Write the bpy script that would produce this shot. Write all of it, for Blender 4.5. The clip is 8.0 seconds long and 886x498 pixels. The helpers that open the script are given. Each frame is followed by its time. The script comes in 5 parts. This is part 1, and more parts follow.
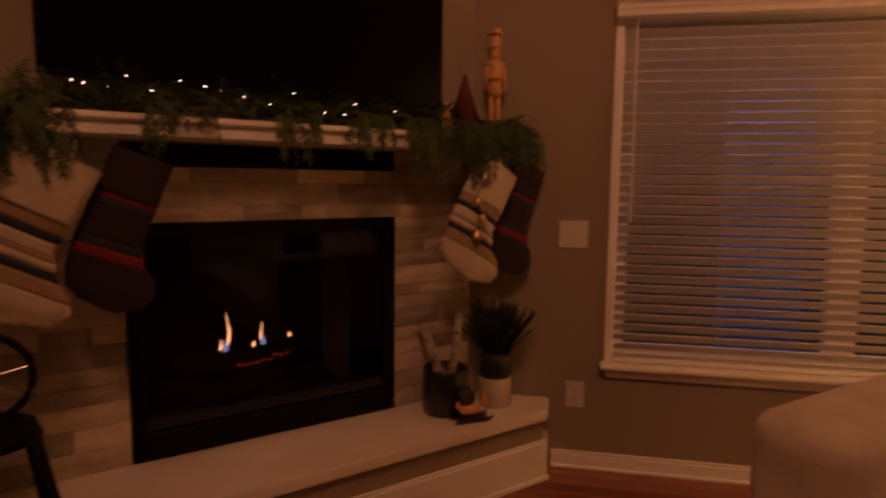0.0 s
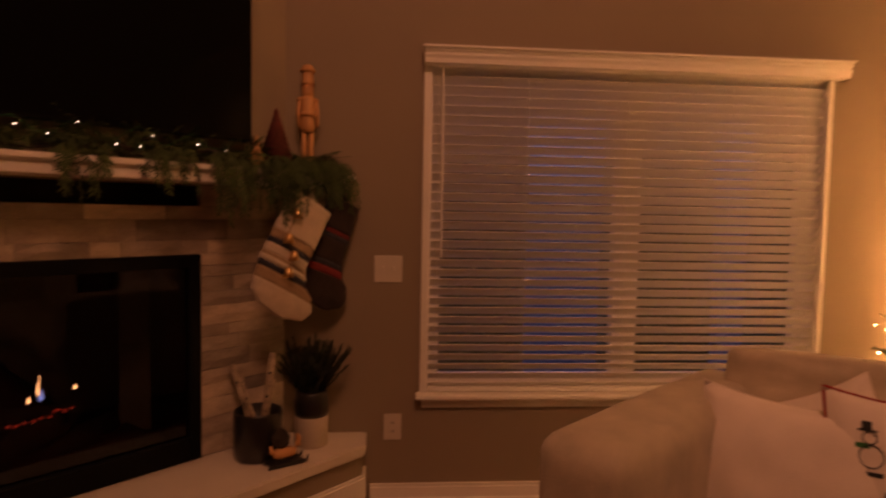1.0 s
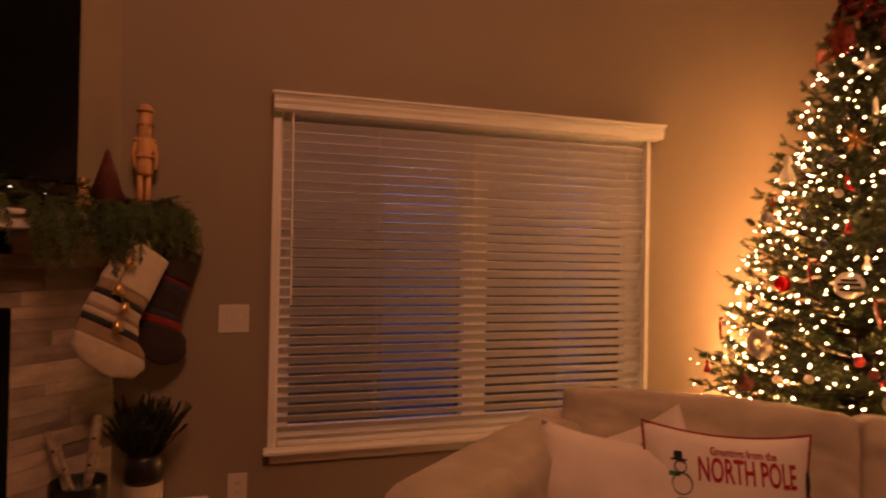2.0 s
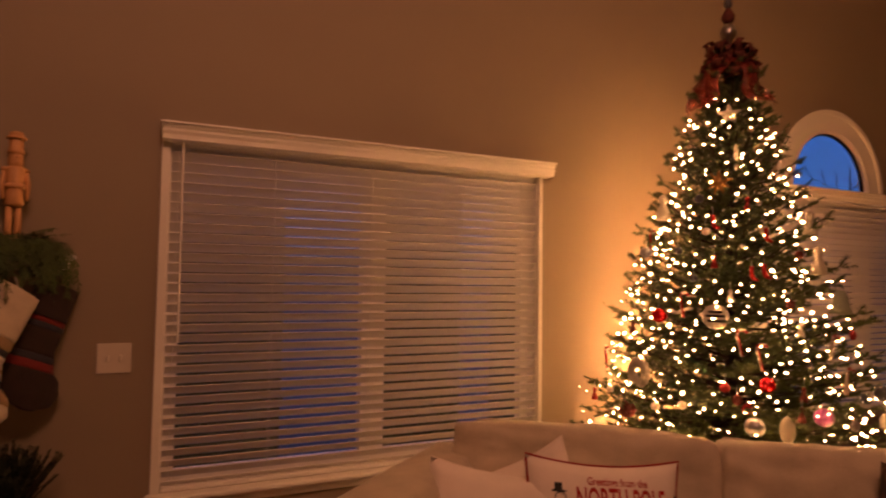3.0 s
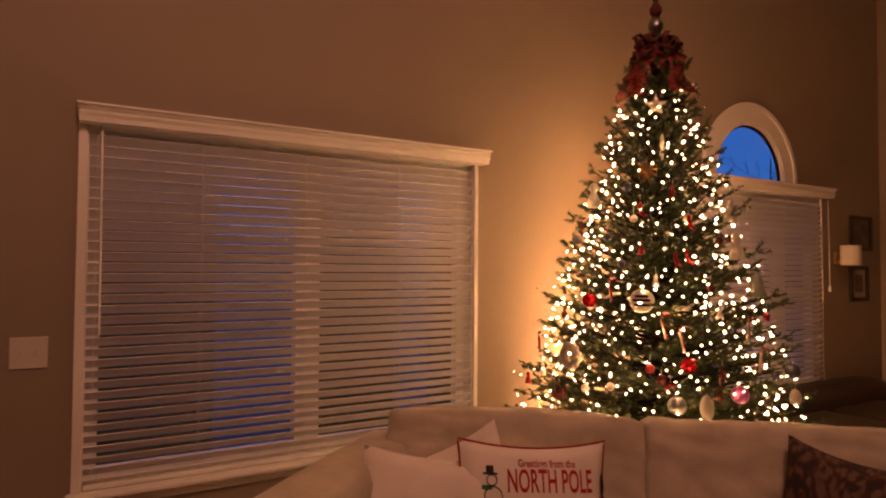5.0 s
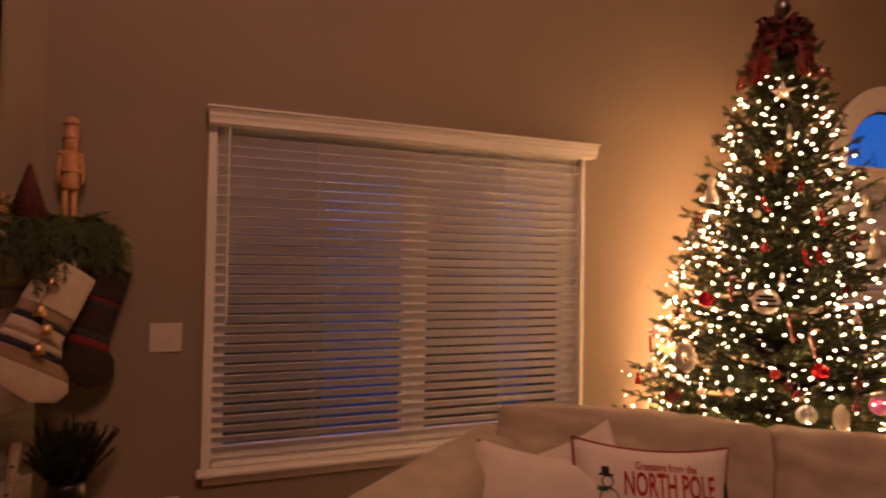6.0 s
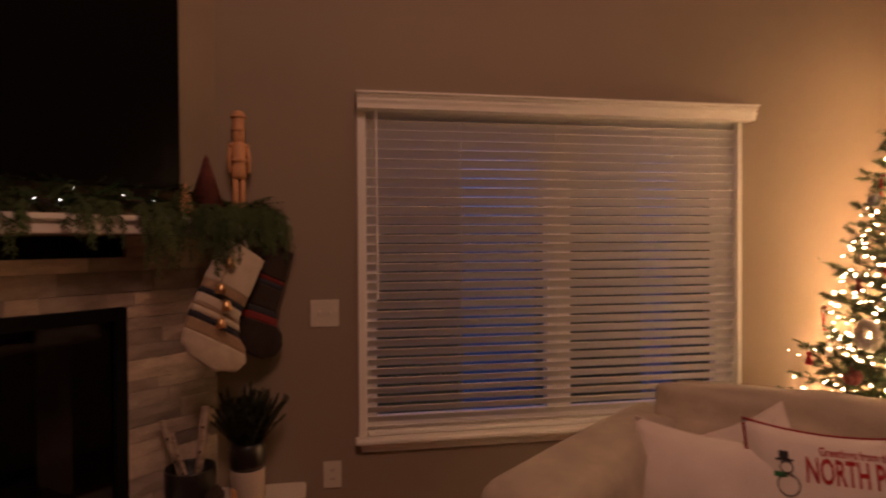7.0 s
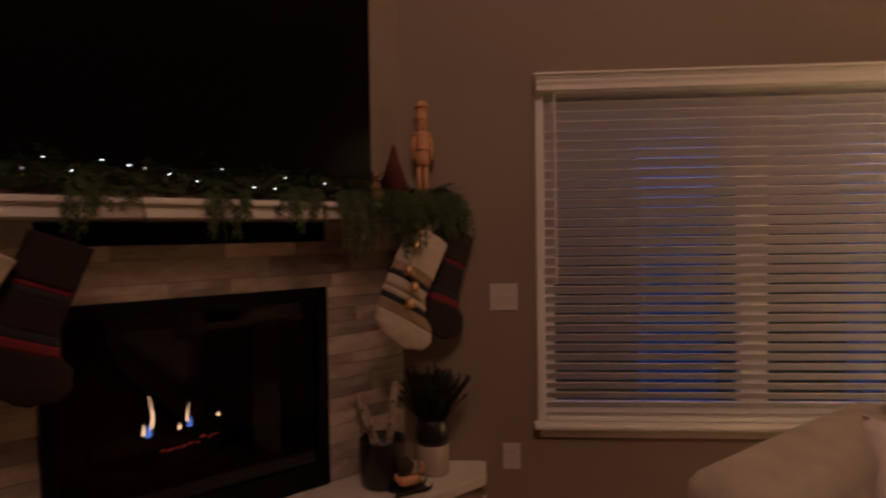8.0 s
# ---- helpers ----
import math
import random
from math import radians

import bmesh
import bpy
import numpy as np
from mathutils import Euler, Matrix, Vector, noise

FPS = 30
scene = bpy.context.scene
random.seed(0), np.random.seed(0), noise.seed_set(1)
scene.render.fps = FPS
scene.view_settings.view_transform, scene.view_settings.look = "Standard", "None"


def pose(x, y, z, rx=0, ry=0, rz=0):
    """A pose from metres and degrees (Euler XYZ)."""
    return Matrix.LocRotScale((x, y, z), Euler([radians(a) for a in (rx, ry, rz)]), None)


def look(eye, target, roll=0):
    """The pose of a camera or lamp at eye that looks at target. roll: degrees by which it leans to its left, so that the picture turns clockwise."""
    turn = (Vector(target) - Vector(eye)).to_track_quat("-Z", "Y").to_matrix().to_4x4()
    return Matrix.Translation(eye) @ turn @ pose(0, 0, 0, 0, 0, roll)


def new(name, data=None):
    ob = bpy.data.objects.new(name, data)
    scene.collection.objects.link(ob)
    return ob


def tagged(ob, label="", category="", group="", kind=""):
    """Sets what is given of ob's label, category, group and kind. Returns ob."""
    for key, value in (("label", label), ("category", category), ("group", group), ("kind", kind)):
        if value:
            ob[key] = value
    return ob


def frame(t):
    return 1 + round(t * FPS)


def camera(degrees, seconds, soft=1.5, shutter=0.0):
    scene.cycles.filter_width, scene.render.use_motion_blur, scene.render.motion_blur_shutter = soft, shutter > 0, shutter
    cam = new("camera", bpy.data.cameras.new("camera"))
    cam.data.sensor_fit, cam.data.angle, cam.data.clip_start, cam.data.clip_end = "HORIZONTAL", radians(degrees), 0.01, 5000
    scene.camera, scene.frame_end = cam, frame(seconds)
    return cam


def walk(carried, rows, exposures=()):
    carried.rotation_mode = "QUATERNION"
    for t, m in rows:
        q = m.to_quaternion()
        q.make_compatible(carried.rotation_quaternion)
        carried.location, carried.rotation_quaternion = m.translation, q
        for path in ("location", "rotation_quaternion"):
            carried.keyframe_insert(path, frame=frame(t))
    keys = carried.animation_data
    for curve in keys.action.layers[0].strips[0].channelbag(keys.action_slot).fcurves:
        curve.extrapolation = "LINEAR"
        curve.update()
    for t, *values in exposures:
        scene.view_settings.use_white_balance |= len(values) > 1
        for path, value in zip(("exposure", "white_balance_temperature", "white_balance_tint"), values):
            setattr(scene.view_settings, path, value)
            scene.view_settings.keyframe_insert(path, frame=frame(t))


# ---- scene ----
cam = camera(71.0, 8.0, soft=2.0, shutter=0.5)
PATH = [
    (0, (0.01, -0.037, 1.269), (-0.371, 1.914, 1.053), 0.6),
    (0.5, (0.043, -0.037, 1.288), (-0.054, 1.955, 1.131), 1.4),
    (1, (0.077, -0.046, 1.305), (0.232, 1.944, 1.185), 1.1),
    (1.5, (0.113, -0.062, 1.329), (0.52, 1.896, 1.311), 0.6),
    (1.7, (0.119, -0.06, 1.323), (0.604, 1.88, 1.321), 0.8),
    (3, (0.183, -0.112, 1.377), (1.024, 1.7, 1.477), 0.8),
    (3.5, (0.204, -0.124, 1.372), (1.198, 1.61, 1.455), 0.8),
    (4, (0.21, -0.125, 1.37), (1.263, 1.574, 1.422), 0.2),
    (5.3, (0.203, -0.116, 1.38), (1.163, 1.637, 1.443), 0.6),
    (5.5, (0.186, -0.109, 1.378), (1.094, 1.672, 1.437), 0.8),
    (6, (0.152, -0.094, 1.375), (0.894, 1.763, 1.419), 1.0),
    (6.5, (0.124, -0.079, 1.368), (0.681, 1.842, 1.372), 0.5),
    (7, (0.083, -0.067, 1.365), (0.435, 1.902, 1.337), -0.3),
    (7.5, (0.041, -0.055, 1.362), (0.169, 1.941, 1.318), -0.3),
    (8, (-0.013, -0.06, 1.337), (-0.16, 1.934, 1.284), -0.8),
]
EXPOSURES = [
    (0.0, -0.25, 8000, 50),
    (1.0, -0.08, 8100, 50),
    (1.5, 0.0, 8000, 48),
    (3.5, 0.1, 7150, 45),
    (5.5, 0.1, 6200, 39),
    (7.0, -0.05, 5450, 28),
    (8.0, -0.30, 4950, 19),
]
walk(cam, [(t, look(eye, target, roll)) for t, eye, target, roll in PATH], EXPOSURES)
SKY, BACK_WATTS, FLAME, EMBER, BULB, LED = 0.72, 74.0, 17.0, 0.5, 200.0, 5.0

# ---- light ----
world = bpy.data.worlds.new("dusk")
scene.world = world
world.use_nodes = True
wn, wl = world.node_tree.nodes, world.node_tree.links
bg = wn["Background"]
geo = wn.new("ShaderNodeTexCoord")
sep = wn.new("ShaderNodeSeparateXYZ")
ramp = wn.new("ShaderNodeValToRGB")
el = ramp.color_ramp.elements
el[0].position, el[0].color = 0.02, (0.008, 0.03, 0.09, 1)
el[1].position, el[1].color = 0.60, (0.014, 0.12, 0.46, 1)
for at_z, colour in ((0.11, (0.016, 0.185, 0.62, 1)), (0.23, (0.010, 0.160, 0.58, 1))):
    e = el.new(at_z)
    e.color = colour
wl.new(geo.outputs["Generated"], sep.inputs[0])
wl.new(sep.outputs["Z"], ramp.inputs[0])
wl.new(ramp.outputs[0], bg.inputs[0])
bg.inputs[1].default_value = SKY


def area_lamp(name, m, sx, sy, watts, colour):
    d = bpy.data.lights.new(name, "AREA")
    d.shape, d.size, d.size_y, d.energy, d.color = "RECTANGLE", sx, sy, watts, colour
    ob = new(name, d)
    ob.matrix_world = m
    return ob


# unseen lamp added below the ceiling behind the camera; stands for unknown room light
area_lamp("unseen_room_lamp", look((0.3, -0.75, 4.2), (1.4, 2.7, 2.7)), 1.0, 1.0, BACK_WATTS, (1.0, 0.50, 0.26))

# ---- materials ----
def mat(name, colour, rough=0.6, metal=0.0, var=0.12, scale=6.0, fine=60.0, bump=0.1, emit=0.0, coat=0.0, stretch=None, sheen=0.0, piece=0.0, second=None):
    """Principled surface with variation at two scales, and relief."""
    m = bpy.data.materials.new(name)
    m.use_nodes = True
    n, l = m.node_tree.nodes, m.node_tree.links
    p = n["Principled BSDF"]
    co = n.new("ShaderNodeTexCoord")
    mp = n.new("ShaderNodeMapping")
    l.new(co.outputs["Object"], mp.inputs[0])
    if stretch:
        mp.inputs["Scale"].default_value = stretch
    a, b = n.new("ShaderNodeTexNoise"), n.new("ShaderNodeTexNoise")
    a.inputs["Scale"].default_value, b.inputs["Scale"].default_value = scale, fine
    a.inputs["Detail"].default_value, b.inputs["Detail"].default_value = 4, 3
    info = n.new("ShaderNodeObjectInfo")
    off = n.new("ShaderNodeVectorMath")
    off.operation = "MULTIPLY_ADD"
    l.new(info.outputs["Random"], off.inputs[0])
    off.inputs[1].default_value = (37, 17, 23)
    l.new(mp.outputs[0], off.inputs[2])
    l.new(off.outputs[0], a.inputs["Vector"])
    l.new(off.outputs[0], b.inputs["Vector"])
    add = n.new("ShaderNodeMath")
    add.operation = "MULTIPLY_ADD"
    l.new(b.outputs["Fac"], add.inputs[0])
    add.inputs[1].default_value = 0.45
    l.new(a.outputs["Fac"], add.inputs[2])
    rng = n.new("ShaderNodeMapRange")
    rng.inputs["From Min"].default_value, rng.inputs["From Max"].default_value = 0.45, 1.0
    rng.inputs["To Min"].default_value, rng.inputs["To Max"].default_value = 1 - var, 1 + var
    l.new(add.outputs[0], rng.inputs["Value"])
    val = rng.outputs[0]
    if piece:
        pr = n.new("ShaderNodeMapRange")
        pr.inputs["To Min"].default_value, pr.inputs["To Max"].default_value = 1 - piece, 1 + piece
        l.new(info.outputs["Random"], pr.inputs["Value"])
        mu = n.new("ShaderNodeMath")
        mu.operation = "MULTIPLY"
        l.new(val, mu.inputs[0]), l.new(pr.outputs[0], mu.inputs[1])
        val = mu.outputs[0]
    base = n.new("ShaderNodeMix")
    base.data_type = "RGBA"
    base.inputs["A"].default_value = (*colour, 1)
    base.inputs["B"].default_value = (*(second or colour), 1)
    if second:
        wrap = n.new("ShaderNodeMath")
        wrap.operation = "FRACT"
        mul = n.new("ShaderNodeMath")
        mul.operation = "MULTIPLY"
        mul.inputs[1].default_value = 7.31
        l.new(info.outputs["Random"], mul.inputs[0]), l.new(mul.outputs[0], wrap.inputs[0])
        l.new(wrap.outputs[0], base.inputs["Factor"])
    vm = n.new("ShaderNodeVectorMath")
    vm.operation = "SCALE"
    l.new(base.outputs["Result"], vm.inputs[0])
    l.new(val, vm.inputs["Scale"])
    l.new(vm.outputs[0], p.inputs["Base Color"])
    p.inputs["Roughness"].default_value, p.inputs["Metallic"].default_value = rough, metal
    p.inputs["Coat Weight"].default_value = coat
    p.inputs["Sheen Weight"].default_value = sheen
    if name in ("television glass", "black steel", "soot black panel"):
        p.inputs["Specular IOR Level"].default_value = 0.08
    if emit:
        p.inputs["Emission Color"].default_value = (*colour, 1)
        p.inputs["Emission Strength"].default_value = emit
    if bump:
        bp = n.new("ShaderNodeBump")
        bp.inputs["Strength"].default_value, bp.inputs["Distance"].default_value = bump, 0.004
        l.new(add.outputs[0], bp.inputs["Height"])
        l.new(bp.outputs[0], p.inputs["Normal"])
    return m


M_WALL = mat("taupe wall paint", (0.27, 0.215, 0.150), 0.75, var=0.05, scale=1.5, fine=220, bump=0.12)
M_CEIL = mat("white ceiling paint", (0.78, 0.76, 0.72), 0.9, var=0.04)
M_TRIM = mat("white semi-gloss trim", (0.78, 0.75, 0.68), 0.38, var=0.04, scale=3, fine=90, bump=0.05)
M_SLAT = mat("white faux wood slat", (0.74, 0.71, 0.67), 0.42, var=0.05, scale=5, fine=160, bump=0.05, stretch=(0.2, 2, 2), piece=0.04)
M_CORD = mat("ladder cord", (0.7, 0.68, 0.64), 0.8)
M_FLOOR = mat("red oak boards", (0.23, 0.065, 0.022), 0.28, var=0.3, scale=3, fine=40, bump=0.06, stretch=(0.4, 6, 6), piece=0.22, coat=0.3)
M_STONE = mat("split face stone", (0.52, 0.43, 0.325), 0.8, var=0.26, scale=9, fine=70, bump=0.9, stretch=(1, 1, 2.5), piece=0.2, second=(0.26, 0.22, 0.18))
M_GROUT = mat("grey-brown joint", (0.17, 0.145, 0.115), 0.9)
M_HEARTH = mat("cream hearth slab", (0.70, 0.64, 0.55), 0.4, var=0.07, scale=5, fine=120, bump=0.05)
M_BLACK = mat("black steel", (0.005, 0.005, 0.005), 0.6, var=0.2)
M_FIREBRICK = mat("soot black panel", (0.005, 0.0045, 0.004), 0.9, var=0.3)
M_SCREEN = mat("television glass", (0.004, 0.004, 0.004), 0.18, var=0.05, bump=0)
M_LOG = mat("charred log", (0.018, 0.013, 0.010), 0.9, var=0.6, scale=20, bump=1.0)
M_FLAME = mat("gas flame", (1.0, 0.55, 0.22), 0.5, emit=FLAME, bump=0)
M_FLAME_B = mat("blue root of flame", (0.25, 0.4, 1.0), 0.5, emit=FLAME * 0.25, bump=0)
M_EMBER = mat("glowing ember", (1.0, 0.10, 0.05), 0.8, emit=EMBER, bump=0)
M_CEDAR = mat("cedar fronds", (0.038, 0.066, 0.015), 0.8, var=0.5, scale=14, fine=60, bump=0)
M_NEEDLE = mat("fir needles", (0.056, 0.082, 0.024), 0.6, var=0.45, scale=9, fine=60, bump=0)
M_BOXWOOD = mat("dark boxwood leaves", (0.020, 0.030, 0.013), 0.7, var=0.4, scale=20, fine=60, bump=0)
M_BARK = mat("brown bark", (0.04, 0.028, 0.018), 0.9, var=0.4, scale=20, bump=0.8)
M_BULB = mat("warm bulb", (1.0, 0.51, 0.16), 0.3, emit=BULB, bump=0)
# same bulbs, emission cut on the room side so they don't burn out
M_BULB_DIM = mat("dimmed warm bulb", (1.0, 0.58, 0.20), 0.3, emit=BULB * 0.6, bump=0)
M_LED = mat("garland bulb", (1.0, 0.86, 0.66), 0.3, emit=LED, bump=0)
M_SOFA = mat("oatmeal linen upholstery", (0.50, 0.43, 0.315), 0.9, var=0.18, scale=11, fine=300, bump=0.8, sheen=0.25)
M_WHITE_CLOTH = mat("off-white cotton", (0.78, 0.70, 0.61), 0.9, var=0.08, scale=9, fine=300, bump=0.7, sheen=0.2)
M_RED = mat("red fabric", (0.27, 0.018, 0.015), 0.8, var=0.2)
M_INK = mat("black print", (0.02, 0.02, 0.02), 0.9)
M_INK_RED = mat("red print", (0.40, 0.022, 0.018), 0.9)
M_GREY_INK = mat("grey print", (0.22, 0.22, 0.21), 0.9)
M_GREEN = mat("green print", (0.03, 0.16, 0.05), 0.9)
M_WOOL = mat("cream wool", (0.50, 0.425, 0.33), 0.95, var=0.12, scale=25, fine=300, bump=0.9, sheen=0.3)
M_WOOL_TAN = mat("tan wool", (0.30, 0.21, 0.13), 0.95, var=0.15, scale=25, fine=300, bump=0.9)
M_WOOL_NAVY = mat("dark navy wool", (0.022, 0.024, 0.035), 0.95, var=0.2, scale=25, fine=300, bump=0.9)
M_WOOL_DARK = mat("charcoal wool", (0.020, 0.010, 0.0085), 0.95, var=0.2, scale=25, fine=300, bump=0.9)
M_WOOL_RED = mat("dark red wool", (0.17, 0.016, 0.016), 0.95, var=0.2, scale=25, fine=300, bump=0.9)
M_BRASS = mat("brass bell", (0.75, 0.50, 0.22), 0.3, metal=1.0, var=0.1)
M_PINE = mat("pale carved wood", (0.56, 0.29, 0.12), 0.55, var=0.2, scale=12, stretch=(3, 3, 0.5))
M_RUST = mat("rust red bristle", (0.10, 0.024, 0.017), 0.9, var=0.4, scale=40, bump=0.8)
M_BIRCH = mat("birch bark", (0.34, 0.27, 0.20), 0.8, var=0.5, scale=8, fine=50, bump=0.4, stretch=(1, 1, 4))
M_POT = mat("charcoal glazed pot", (0.014, 0.013, 0.013), 0.3, var=0.2, coat=0.4)
M_CROCK = mat("pale stoneware", (0.50, 0.43, 0.34), 0.5, var=0.08)
M_CHROME = mat("worn metal", (0.55, 0.52, 0.48), 0.3, metal=1.0)
M_PLATE = mat("ivory wall plate", (0.60, 0.55, 0.46), 0.4, var=0.03, bump=0)
M_SLOT = mat("dark slot", (0.05, 0.04, 0.035), 0.6)
M_DARKSOFA = mat("dark brown leather", (0.028, 0.020, 0.016), 0.5, var=0.2, scale=8, fine=90, bump=0.3)
M_FRAMEWOOD = mat("espresso picture frame", (0.025, 0.016, 0.012), 0.4)
M_PAPER = mat("aged mat board", (0.38, 0.33, 0.27), 0.9, var=0.08)
M_PRINT = mat("dull print", (0.12, 0.10, 0.085), 0.7, var=0.5, scale=14)
M_SHADE = mat("cream lamp shade", (0.66, 0.60, 0.50), 0.9, var=0.05)
M_CHERRY = mat("orange cherry wood", (0.32, 0.10, 0.03), 0.4, var=0.25, scale=6, stretch=(6, 6, 0.6))
M_MESHRIB = mat("red mesh ribbon", (0.30, 0.036, 0.020), 0.5, var=0.3, scale=60, bump=0.4)
M_MESHRIB.node_tree.nodes["Principled BSDF"].inputs["Alpha"].default_value = 0.5
M_REDGLASS = mat("red glass ball", (0.45, 0.012, 0.012), 0.12, metal=0.6, var=0.1, bump=0)
M_WHITEORN = mat("white ornament", (0.42, 0.38, 0.31), 0.5, var=0.1)
M_SILVER = mat("silver ornament", (0.30, 0.29, 0.30), 0.34, metal=1.0)
M_PINK = mat("violet ornament", (0.35, 0.08, 0.26), 0.3)
M_DARKORN = mat("dark ornament", (0.04, 0.045, 0.06), 0.4)
M_GOLD = mat("gold ornament", (0.26, 0.14, 0.04), 0.5, metal=0.6)
M_SAGE = mat("pale green ornament", (0.22, 0.25, 0.18), 0.6)
# ground tone chosen to bounce blue sky through the slat gaps
M_GROUND = mat("sky-toned yard ground", (0.115, 0.12, 0.123), 0.95, var=0.4, scale=0.5, fine=8)
M_TWIG = mat("bare branch", (0.015, 0.015, 0.018), 0.9)


def damask():
    m = mat("brown and rust tapestry", (0.085, 0.05, 0.035), 0.9, var=0.2, scale=30, fine=300, bump=0.5)
    n, l = m.node_tree.nodes, m.node_tree.links
    v = n.new("ShaderNodeTexVoronoi")
    v.feature = "DISTANCE_TO_EDGE"
    v.inputs["Scale"].default_value = 34
    w = n.new("ShaderNodeTexNoise")
    w.inputs["Scale"].default_value, w.inputs["Distortion"].default_value = 26, 1.5
    co = n.new("ShaderNodeTexCoord")
    mp = n.new("ShaderNodeMapping")
    mp.inputs["Scale"].default_value = (1.0, 1.0, 0.5)
    l.new(co.outputs["Object"], mp.inputs["Vector"])
    l.new(mp.outputs["Vector"], v.inputs["Vector"]), l.new(mp.outputs["Vector"], w.inputs["Vector"])
    r = n.new("ShaderNodeValToRGB")
    e = r.color_ramp.elements
    e[0].position, e[0].color = 0.48, (0.028, 0.020, 0.018, 1)
    e[1].position, e[1].color = 0.74, (0.13, 0.085, 0.05, 1)
    x = e.new(0.60)
    x.color = (0.085, 0.026, 0.018, 1)
    mm = n.new("ShaderNodeMath")
    mm.operation = "MULTIPLY_ADD"
    l.new(v.outputs["Distance"], mm.inputs[0])
    mm.inputs[1].default_value = 0.75
    l.new(w.outputs["Fac"], mm.inputs[2])
    l.new(mm.outputs[0], r.inputs[0])
    l.new(r.outputs[0], n["Principled BSDF"].inputs["Base Color"])
    return m


M_DAMASK = damask()


def glass(name="window glass", tint=1.0):
    m = bpy.data.materials.new(name)
    m.use_nodes = True
    p = m.node_tree.nodes["Principled BSDF"]
    p.inputs["Base Color"].default_value = (tint, tint * 0.98, tint * 0.95, 1)
    p.inputs["Transmission Weight"].default_value, p.inputs["Roughness"].default_value, p.inputs["IOR"].default_value = 1.0, 0.0, 1.45
    return m


M_GLASS = glass()
M_SMOKED = glass("smoked fire glass", 0.13)

# ---- shaping ----
def thing(name, label, category, m=None, group="", kind=""):
    ob = new(name)
    ob.empty_display_size = 0.1
    if m is not None:
        ob.matrix_world = m
    return tagged(ob, label, category, group, kind)


def finish(name, bm, material, smooth=True):
    me = bpy.data.meshes.new(name)
    bmesh.ops.recalc_face_normals(bm, faces=bm.faces)
    bm.to_mesh(me)
    bm.free()
    for f in me.polygons:
        f.use_smooth = smooth
    me.materials.append(material)
    return me


def part(name, bm, material, parent, label="", smooth=False):
    ob = new(name, finish(name, bm, material, smooth))
    ob.parent = parent
    return tagged(ob, label)


def setting(name, bm, material, label, category, smooth=False, kind="structure"):
    return tagged(new(name, finish(name, bm, material, smooth)), label, category, "", kind)


def piece(name, me, parent, m):
    ob = new(name, me)
    ob.parent = parent
    ob.matrix_local = m
    return ob


def box(bm, lo, hi, bevel=0.0, m=None):
    g = bmesh.ops.create_cube(bm, size=1.0)
    vs = g["verts"]
    for v in vs:
        v.co = Vector([lo[i] + (v.co[i] + 0.5) * (hi[i] - lo[i]) for i in range(3)])
    if bevel:
        es = list({e for v in vs for e in v.link_edges})
        r = bmesh.ops.bevel(bm, geom=es, offset=bevel, segments=2, affect="EDGES", profile=0.5)
        vs = list({v for f in r["faces"] for v in f.verts} | {v for v in vs if v.is_valid})
    if m is not None:
        bmesh.ops.transform(bm, matrix=m, verts=vs)
    return vs


def boxes(*items, bevel=0.0, m=None):
    bm = bmesh.new()
    for lo, hi in items:
        box(bm, lo, hi, bevel, m)
    return bm


def prism(bm, pts, z0, z1, m=None):
    """Upright prism on a plan polygon."""
    a = [bm.verts.new((x, y, z0)) for x, y in pts]
    b = [bm.verts.new((x, y, z1)) for x, y in pts]
    k = len(pts)
    bm.faces.new(a), bm.faces.new(b)
    for i in range(k):
        bm.faces.new((a[i], a[(i + 1) % k], b[(i + 1) % k], b[i]))
    if m is not None:
        bmesh.ops.transform(bm, matrix=m, verts=a + b)
    return bm


def lathe(profile, seg=24, m=None, bm=None):
    bm = bm or bmesh.new()
    rings = []
    for r, z in profile:
        rings.append([bm.verts.new((r * math.cos(2 * math.pi * i / seg), r * math.sin(2 * math.pi * i / seg), z)) for i in range(seg)])
    for a, b in zip(rings, rings[1:]):
        for i in range(seg):
            bm.faces.new((a[i], a[(i + 1) % seg], b[(i + 1) % seg], b[i]))
    for ring in (rings[0], rings[-1]):
        bm.faces.new(ring)
    if m is not None:
        bmesh.ops.transform(bm, matrix=m, verts=[v for r in rings for v in r])
    return bm


def tube(bm, pts, radii, seg=8, flat=1.0):
    """A tube along points; radii one or per point."""
    pts = [Vector(p) for p in pts]
    if not isinstance(radii, (list, tuple)):
        radii = [radii] * len(pts)
    rings = []
    for i, p in enumerate(pts):
        d = (pts[min(i + 1, len(pts) - 1)] - pts[max(i - 1, 0)]).normalized()
        ref = Vector((0, 0, 1)) if abs(d.z) < 0.9 else Vector((1, 0, 0))
        a = d.cross(ref).normalized()
        b = d.cross(a)
        rings.append([bm.verts.new(p + (a * math.cos(2 * math.pi * k / seg) + b * flat * math.sin(2 * math.pi * k / seg)) * radii[i]) for k in range(seg)])
    for r, s in zip(rings, rings[1:]):
        for k in range(seg):
            bm.faces.new((r[k], r[(k + 1) % seg], s[(k + 1) % seg], s[k]))
    bm.faces.new(rings[0]), bm.faces.new(rings[-1])
    return bm


